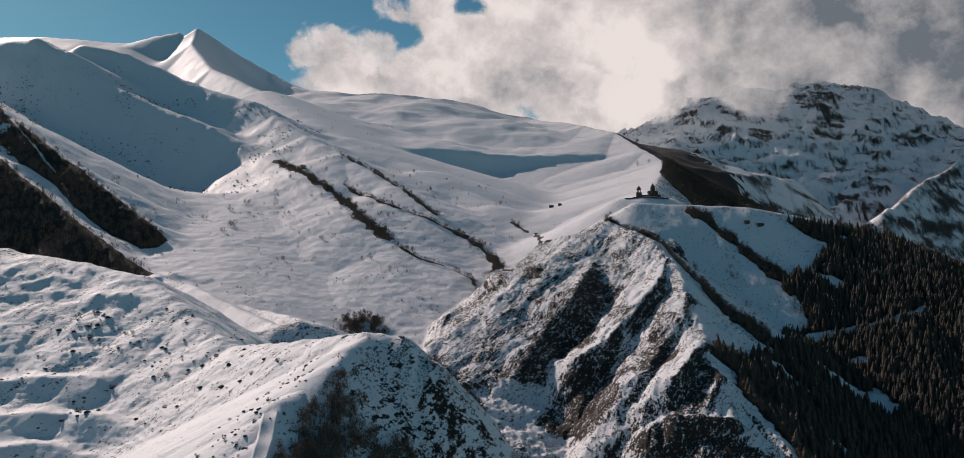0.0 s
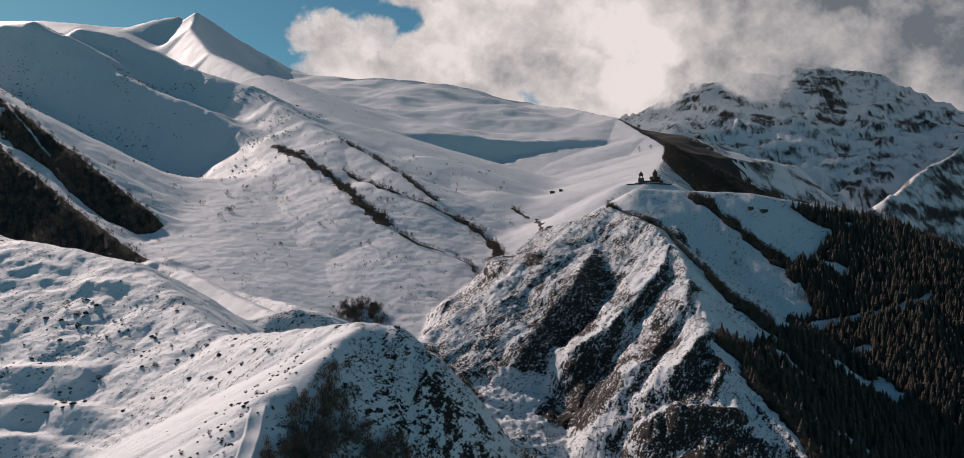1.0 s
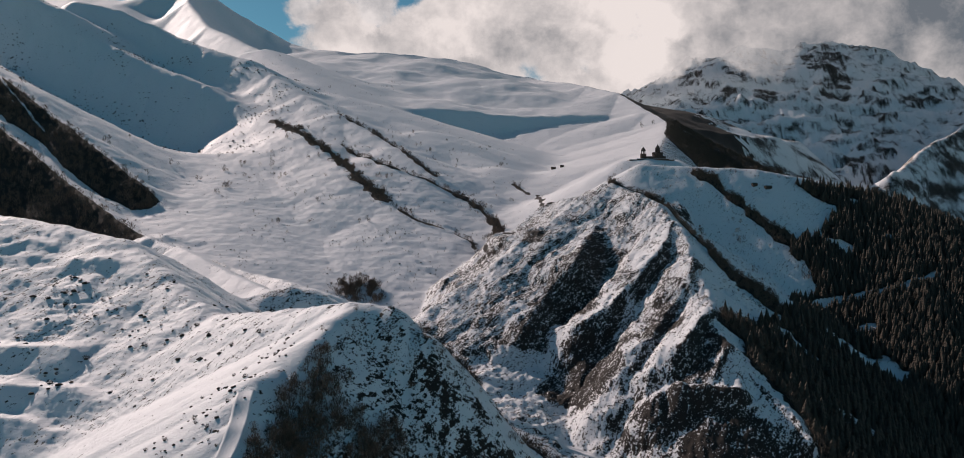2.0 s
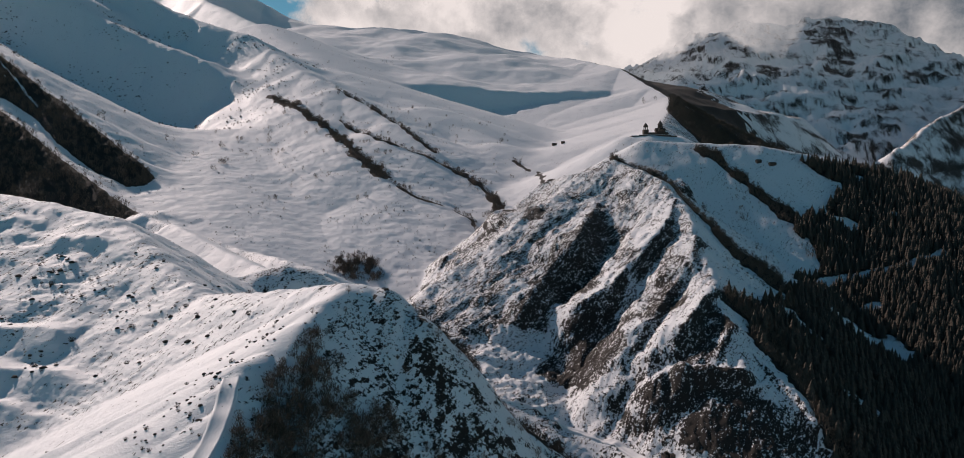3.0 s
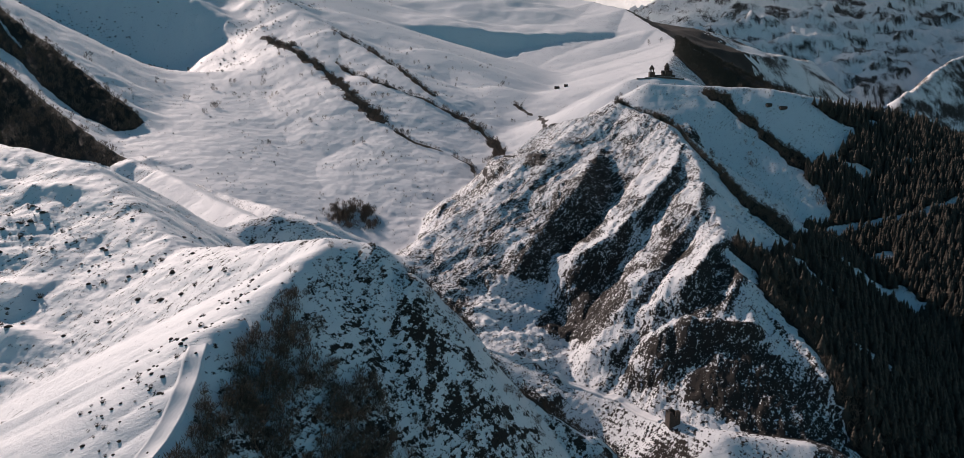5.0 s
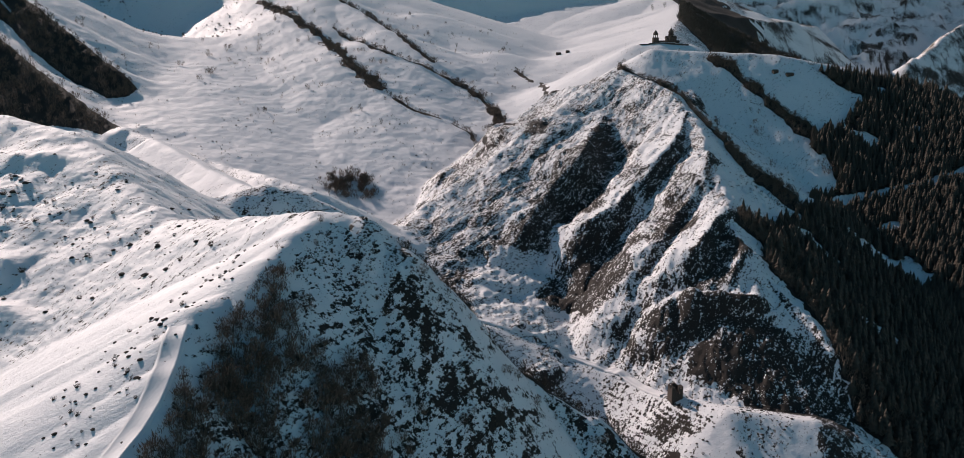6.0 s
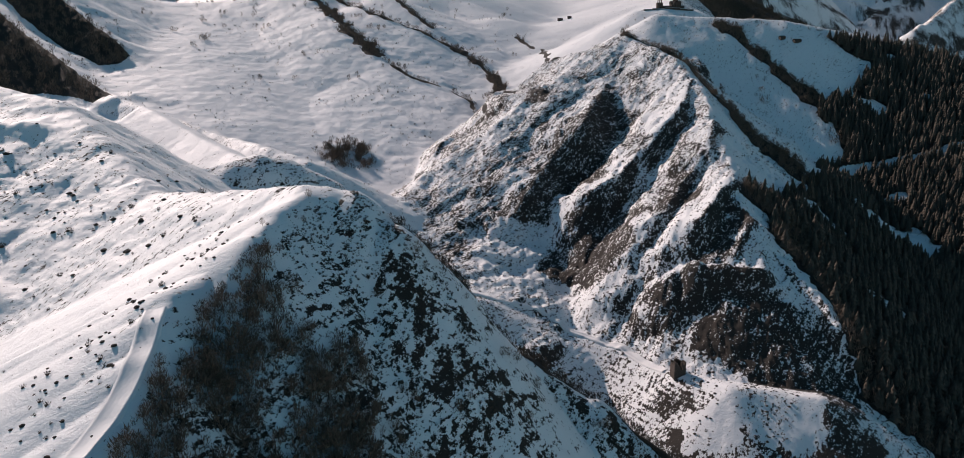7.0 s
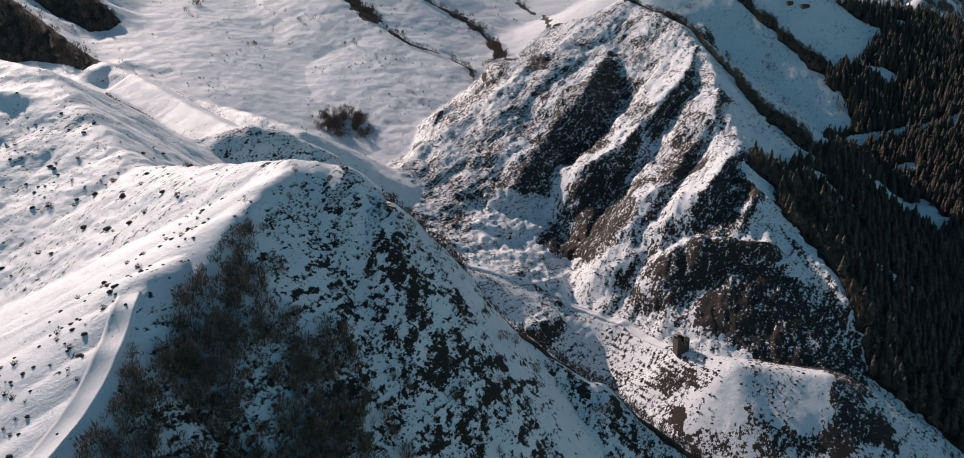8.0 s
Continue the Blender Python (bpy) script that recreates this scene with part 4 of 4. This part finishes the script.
def gable(bm, x0, x1, y0, y1, z0, z1, along_y=True, eave=0.4):
    """A pitched roof with thickness over a rectangle."""
    if along_y:
        mid = (x0 + x1) / 2
        outline = [(x0 - eave, z0 - 0.3), (mid, z1), (x1 + eave, z0 - 0.3), (x1 + eave, z0), (mid, z1 + 0.35), (x0 - eave, z0)]
        ends = [[bm.verts.new((px, y, pz)) for px, pz in outline] for y in (y0 - eave, y1 + eave)]
    else:
        mid = (y0 + y1) / 2
        outline = [(y0 - eave, z0 - 0.3), (mid, z1), (y1 + eave, z0 - 0.3), (y1 + eave, z0), (mid, z1 + 0.35), (y0 - eave, z0)]
        ends = [[bm.verts.new((x, py, pz)) for py, pz in outline] for x in (x0 - eave, x1 + eave)]
    a, b = ends
    for i in range(6):
        j = (i + 1) % 6
        bm.faces.new((a[i], a[j], b[j], b[i]))
    for q in ends:
        bm.faces.new((q[0], q[1], q[4], q[5]))
        bm.faces.new((q[1], q[2], q[3], q[4]))
    return bm


def tube(rings, sides, cap=True):
    bm = bmesh.new()
    v, f = cone_rings(rings, sides)
    vs = [bm.verts.new(p) for p in v]
    for t in f:
        bm.faces.new([vs[i] for i in t])
    if cap:
        bm.faces.new(vs[-sides:])
    bmesh.ops.recalc_face_normals(bm, faces=bm.faces)
    return bm


def empty(name, m, label, category, group=""):
    ob = new(name, None)
    ob.matrix_basis = m
    return tagged(ob, label, category, group)


def height(x, y):
    return float(land(np.array([x]), np.array([y]))[0][0])


# ---- the church on the hill ----
def build_church(m):
    church = empty("church", m, "dark stone cross-domed church with a conical roof on the hilltop", "church")
    part("nave_wall", box(bmesh.new(), -2.9, 2.9, -6.5, 6.5, -2.5, 8.0), MASONRY, church)
    part("transept_wall", box(bmesh.new(), -5.6, 5.6, -3.0, 3.0, -2.5, 7.6), MASONRY, church)
    part("aisle_wall", box(bmesh.new(), -5.0, 5.0, -5.4, 5.4, -2.5, 5.2), MASONRY, church)
    part("nave_roof", gable(bmesh.new(), -2.9, 2.9, -6.5, 6.5, 8.0, 9.9), ROOF, church)
    part("transept_roof", gable(bmesh.new(), -5.6, 5.6, -3.0, 3.0, 7.6, 9.5, along_y=False), ROOF, church)
    part("aisle_roof", box(bmesh.new(), -5.3, 5.3, -5.7, 5.7, 5.2, 6.3, 1.6), ROOF, church)
    drum = part("drum", tube([(0, 0, 8.6, 2.75), (0, 0, 13.4, 2.65), (0, 0, 13.5, 3.0), (0, 0, 13.9, 3.05)], 12), MASONRY, church)
    for k in range(8):
        part("window", box(bmesh.new(), -0.24, 0.24, -0.25, 0.25, 10.0, 12.4), DARK, drum, "dark slit window",
             Matrix.Rotation(k * math.pi / 4, 4, "Z") @ Matrix.Translation((0, -2.62, 0)))
    part("dome_roof", tube([(0, 0, 13.9, 3.25), (0, 0, 18.6, 0.25), (0, 0, 18.9, 0.12)], 12), ROOF, church, "conical stone roof")
    part("cross", box(box(bmesh.new(), -0.08, 0.08, -0.08, 0.08, 18.7, 20.0), -0.4, 0.4, -0.07, 0.07, 19.3, 19.46), DARK, church)
    part("porch", box(bmesh.new(), 5.6, 9.0, -2.6, 2.6, -2.5, 3.6), MASONRY, church)
    part("porch_roof", gable(bmesh.new(), 5.6, 9.0, -2.6, 2.6, 3.6, 4.9, along_y=False), ROOF, church)
    for x in (-1.4, 1.4):
        part("window", box(bmesh.new(), x - 0.25, x + 0.25, -6.65, -6.4, 3.4, 5.6), DARK, church, "dark slit window")
    part("door", box(bmesh.new(), -0.8, 0.8, -6.68, -6.4, -0.1, 2.3), DARK, church)


def build_bell_tower(m):
    tower = empty("bell_tower", m, "dark stone bell tower with an open belfry and a pointed roof", "tower")
    part("base", box(bmesh.new(), -3.0, 3.0, -3.0, 3.0, -2.5, 7.2), MASONRY, tower)
    part("cornice", box(bmesh.new(), -3.25, 3.25, -3.25, 3.25, 7.2, 7.6), MASONRY, tower)
    for k in range(6):
        a = k * math.pi / 3 + 0.3
        part("column", tube([(2.1 * math.cos(a), 2.1 * math.sin(a), 7.6, 0.5), (2.1 * math.cos(a), 2.1 * math.sin(a), 11.0, 0.5)], 6), MASONRY, tower)
    part("belfry_ring", tube([(0, 0, 10.6, 2.75), (0, 0, 11.6, 2.75)], 6), MASONRY, tower)
    part("roof", tube([(0, 0, 11.6, 3.1), (0, 0, 15.8, 0.15)], 6), ROOF, tower, "pointed stone roof")
    part("arch", box(bmesh.new(), -0.9, 0.9, -3.05, -2.9, -0.2, 2.6), DARK, tower)


zc = 61.0
build_church(pose(207, 908, zc))
build_bell_tower(pose(189.5, 905, zc))
wall = empty("boundary_wall", pose(198, 899, zc), "dark stone retaining wall round the church yard", "wall")
for x0, x1, top in ((-26, -17, 0.4), (-17, -4, 1.4), (-4, 12, 1.9), (12, 20, 1.2), (20, 26.5, 0.5)):
    part("wall_section", box(bmesh.new(), x0, x1, -0.5, 0.5, -4.5, top), MASONRY, wall)
    part("coping", box(bmesh.new(), x0 + 0.02, x1 - 0.02, -0.62, 0.62, top + 0.002, top + 0.22), SNOW, wall, "snow on the wall")
for x in (-25.5, 26):
    part("side_wall", box(bmesh.new(), x - 0.5, x + 0.5, 0.5, 18, -4.0, 0.3), MASONRY, wall)
lodge = empty("lodge", pose(197.5, 904, zc), "low dark stone house with a pitched roof beside the church", "house")
part("wall", box(bmesh.new(), -4.0, 4.0, -2.6, 2.6, -2.5, 2.8), MASONRY, lodge)
part("roof", gable(bmesh.new(), -4.0, 4.0, -2.6, 2.6, 2.8, 4.3, along_y=False), ROOF, lodge)
part("door", box(bmesh.new(), -0.5, 0.5, -2.7, -2.5, 0.1, 2.0), DARK, lodge)

# ---- huts on the far slopes ----
for x, y, w, d, h in ((112, 1210, 7, 4, 2.6), (126, 1214, 5, 4, 2.2), (270, 764, 5, 3, 1.6), (282, 760, 7, 3, 1.2)):
    hut = empty("stone_hut", pose(x, y, height(x, y) + 0.1, 0, 0, 12), "tiny dark stone hut on the snow", "hut", "huts on the slopes")
    part("wall", box(bmesh.new(), -w / 2, w / 2, -d / 2, d / 2, -1.5, h), MASONRY, hut)
    part("roof", gable(bmesh.new(), -w / 2, w / 2, -d / 2, d / 2, h, h + 0.9, along_y=False, eave=0.2), ROOF, hut)


# ---- the ruined watchtower ----
def ruined_wall(length, seed, gap=None):
    """A thick wall, broken off unevenly at the top, with a hole for a window."""
    r = np.random.default_rng(seed)
    bm = bmesh.new()
    n = 7
    for k in range(n):
        x0, x1 = -length / 2 + length * k / n, -length / 2 + length * (k + 1) / n
        top = 5.9 + r.uniform(-0.9, 0.7) - (1.2 if k in (2, 3) and seed % 2 else 0)
        if gap is not None and k == gap:
            box(bm, x0, x1 - 0.004, -0.4, 0.4, -2.0, 3.1)
            box(bm, x0, x1 - 0.004, -0.4, 0.4, 4.3, max(top, 4.7))
        else:
            box(bm, x0, x1 - 0.004, -0.4 - r.uniform(0, 0.06), 0.4, -2.0, top)
    return bm


tz = height(88, 370)
ruin = empty("ruined_tower", pose(88, 370, tz - 0.2, 0, 0, 8), "dark square ruined stone watchtower with a broken top on a knoll", "tower")
for k, (dx, dy, turn, length) in enumerate(((0, -2.1, 0, 5.0), (0, 2.1, 180, 5.0), (-2.1, 0, 90, 3.38), (2.1, 0, -90, 3.38))):
    part("wall", ruined_wall(length, 31 + k, 4 if k in (0, 3) else None), MASONRY, ruin, "", pose(dx, dy, 0, 0, 0, turn))

# ---- terrace walls in the forest glade ----
for x0, y0, x1, y1 in ((222, 462, 247, 468), (220, 470, 246, 477), (223, 479, 245, 485), (194, 398, 209, 404), (193, 407, 208, 412)):
    n = 10
    bm = bmesh.new()
    for k in range(n):
        ax, ay = x0 + (x1 - x0) * k / n, y0 + (y1 - y0) * k / n
        q = height(ax, ay)
        box(bm, ax, ax + (x1 - x0) / n - 0.01, ay - 0.5, ay + 0.5, q - 1.2, q + 1.1)
    tagged(part("terrace_wall", bm, MASONRY), "low dark retaining wall across the snowy glade", "wall", "terrace walls in the glade")


# ---- tracks ----
def ribbon(name, line, half, lift, label):
    """A beaten track laid along a line of the plan, with a raised, rounded edge."""
    pts = []
    for (ax, ay), (bx, by) in zip(line, line[1:]):
        n = max(2, int(math.hypot(bx - ax, by - ay) / 1.5))
        pts += [(ax + (bx - ax) * k / n, ay + (by - ay) * k / n) for k in range(n)]
    pts = np.array(pts)
    for _ in range(4):
        pts[1:-1] = (pts[:-2] + pts[1:-1] * 2 + pts[2:]) / 4
    way = np.gradient(pts, axis=0)
    way /= np.linalg.norm(way, axis=1)[:, None]
    cross = np.stack([-way[:, 1], way[:, 0]], 1)
    offs = np.array([-1.35, -1.1, -0.85, 0.0, 0.85, 1.1, 1.35]) * half
    ups = np.array([-0.5, 0.9, 0.5, 0.42, 0.5, 0.9, -0.5]) * lift
    x = pts[:, None, 0] + cross[:, None, 0] * offs[None]
    y = pts[:, None, 1] + cross[:, None, 1] * offs[None]
    z = land(x.ravel(), y.ravel())[0].reshape(x.shape)
    z = np.maximum(z, z[:, 3:4] * 0.7 + z * 0.3) + ups[None]
    rows, cols = x.shape
    i = np.arange(rows * cols).reshape(rows, cols)
    faces = np.stack([i[:-1, :-1], i[1:, :-1], i[1:, 1:], i[:-1, 1:]], -1).reshape(-1, 4)
    me = mesh_of(name, np.stack([x, y, z], -1).reshape(-1, 3), faces, SNOW)
    me.shade_smooth()
    tagged(new(name, me), label, "track", kind="structure")


ribbon("track", [(-56, 200), (-55, 194), (-54, 186), (-54, 178), (-56, 168), (-60, 152)], 1.7, 0.4, "beaten snowy track along the crest of the hill")
ribbon("road", [(-28, 418), (-10, 408), (8, 417), (30, 424), (53, 413), (69, 401), (80, 383), (85, 375)], 1.3, 0.8, "snow-covered track that slants up to the ruined tower")

# ---- clouds ----
def make_cloud(name, fine):
    m, n = material(name)
    co = n.add("ShaderNodeTexCoord", 3)
    billow = n.noise(co, fine, 8, 0.6, 0.15)
    broad = n.noise(co, fine * 0.35, 4, 0.5)
    detail = n.math("SUBTRACT", n.math("ADD", n.math("MULTIPLY", billow, 0.65), n.math("MULTIPLY", broad, 0.35)), 0.5)
    cover = n.span(n.math("ADD", n.layer("cover"), n.math("MULTIPLY", detail, 8.5)), 0.0, 0.9)
    glow = n.math("ADD", n.layer("glow"), n.math("MULTIPLY", n.math("SUBTRACT", n.noise(co, fine * 0.9, 7, 0.62, 0.1), 0.5), 2.3), clamp=True)
    colour = n.mix(glow, (0.17, 0.19, 0.22), (0.96, 0.86, 0.83))
    # the sheet emits: sunlit and grey cloud tones are painted into its glow
    light = n.add("ShaderNodeEmission", i_Color=colour, i_Strength=1.14)
    clear = n.add("ShaderNodeBsdfTransparent")
    out = n.add("ShaderNodeMixShader", i_0=n.math("MULTIPLY", cover, n.layer("most")), i_1=clear, i_2=light)
    n.tree.links.new(out, n.tree.nodes.new("ShaderNodeOutputMaterial").inputs[0])
    return m


def puff(h, v, x, y, w, d):
    return np.exp(-((h - x) / w) ** 2 - ((v - y) / d) ** 2)


def brightness(h, v):
    """Painted glow: bright towards the sun, grey towards the right and above."""
    g = 0.80 - 0.58 * smooth(h, 0.10, 0.42) + 0.55 * puff(h, v, 0.215, 0.20, 0.05, 0.11)
    return g - 0.35 * puff(h, v, 0.07, 0.21, 0.07, 0.035) + 0.2 * puff(h, v, 0.45, 0.26, 0.12, 0.03) + 0.25 * puff(h, v, 0.36, 0.18, 0.06, 0.03)


def cloud_sheet(name, radius, az, el, cover, most, mat, label):
    """A curved bank of cloud far off: h and v are the tangents of bearing and height."""
    a, e = np.meshgrid(np.radians(np.linspace(*az)), np.linspace(*el))
    h, v = np.tan(a), e / np.cos(a)
    x, y, z = radius * np.sin(a), radius * np.cos(a), radius * e
    bulge = 60 * fbm(x.ravel() + z.ravel(), z.ravel() * 1.3, 400, 4).reshape(x.shape)
    x, y = x - bulge * np.sin(a), y - bulge * np.cos(a)
    rows, cols = x.shape
    i = np.arange(rows * cols).reshape(rows, cols)
    faces = np.stack([i[:-1, :-1], i[:-1, 1:], i[1:, 1:], i[1:, :-1]], -1).reshape(-1, 4)
    me = mesh_of(name, np.stack([x, y, z], -1).reshape(-1, 3), faces, mat)
    for key, val in (("cover", cover(h, v)), ("glow", brightness(h, v)), ("most", np.broadcast_to(most(h, v), h.shape))):
        me.attributes.new(key, "FLOAT", "POINT").data.foreach_set("value", np.asarray(val, np.float32).ravel())
    me.shade_smooth()
    tagged(new(name, me), label, "cloud", kind="structure")


def bank_cover(h, v):
    c = np.clip((h - (-0.270 + 0.95 * (v - 0.238))) / 0.07, -3, 1.6)
    c = np.where(v < 0.238, np.clip((h + 0.275) / 0.05, -3, 1.6), c)
    c += 3.2 * puff(h, v, -0.577, 0.287, 0.03, 0.008) + 2.2 * puff(h, v, -0.40, 0.335, 0.05, 0.012) + 2.2 * puff(h, v, -0.345, 0.274, 0.012, 0.008)
    for x, y, w, d, k in ((-0.115, 0.288, 0.035, 0.018, 3.2), (-0.145, 0.258, 0.022, 0.016, 2.6), (-0.02, 0.325, 0.03, 0.018, 2.2), (-0.17, 0.33, 0.015, 0.02, 1.6)):
        c -= k * puff(h, v, x, y, w, d)
    return c


BOTTOM = [(-0.29, 0.241), (-0.184, 0.228), (-0.118, 0.213), (-0.052, 0.192), (0.054, 0.184), (0.136, 0.169), (0.21, 0.158), (0.259, 0.167), (0.30, 0.185), (0.35, 0.172), (0.395, 0.178), (0.42, 0.213), (0.464, 0.226), (0.55, 0.25)]


def veil_cover(h, v):
    low = np.interp(h, [b[0] for b in BOTTOM], [b[1] for b in BOTTOM])
    c = np.clip((v - low) / 0.022, -3, 1.3)
    return c - 3 * smooth(v - low, 0.05, 0.10) - 3 * smooth(-h, 0.24, 0.30) - 3 * smooth(h, 0.48, 0.56)


cloud_sheet("cloud_bank", 4780, (-62, 62, 150), (0.02, 0.62, 60), bank_cover, lambda h, v: 1.0, make_cloud("cloud", 0.0024), "bank of white and grey clouds behind the mountains")
cloud_sheet("cloud_veil", 3720, (-20, 32, 120), (0.12, 0.34, 40), veil_cover, lambda h, v: 0.9 - 0.25 * smooth(h, 0.27, 0.4), make_cloud("cloud_mist", 0.0042), "soft cloud drifting over the far crests")
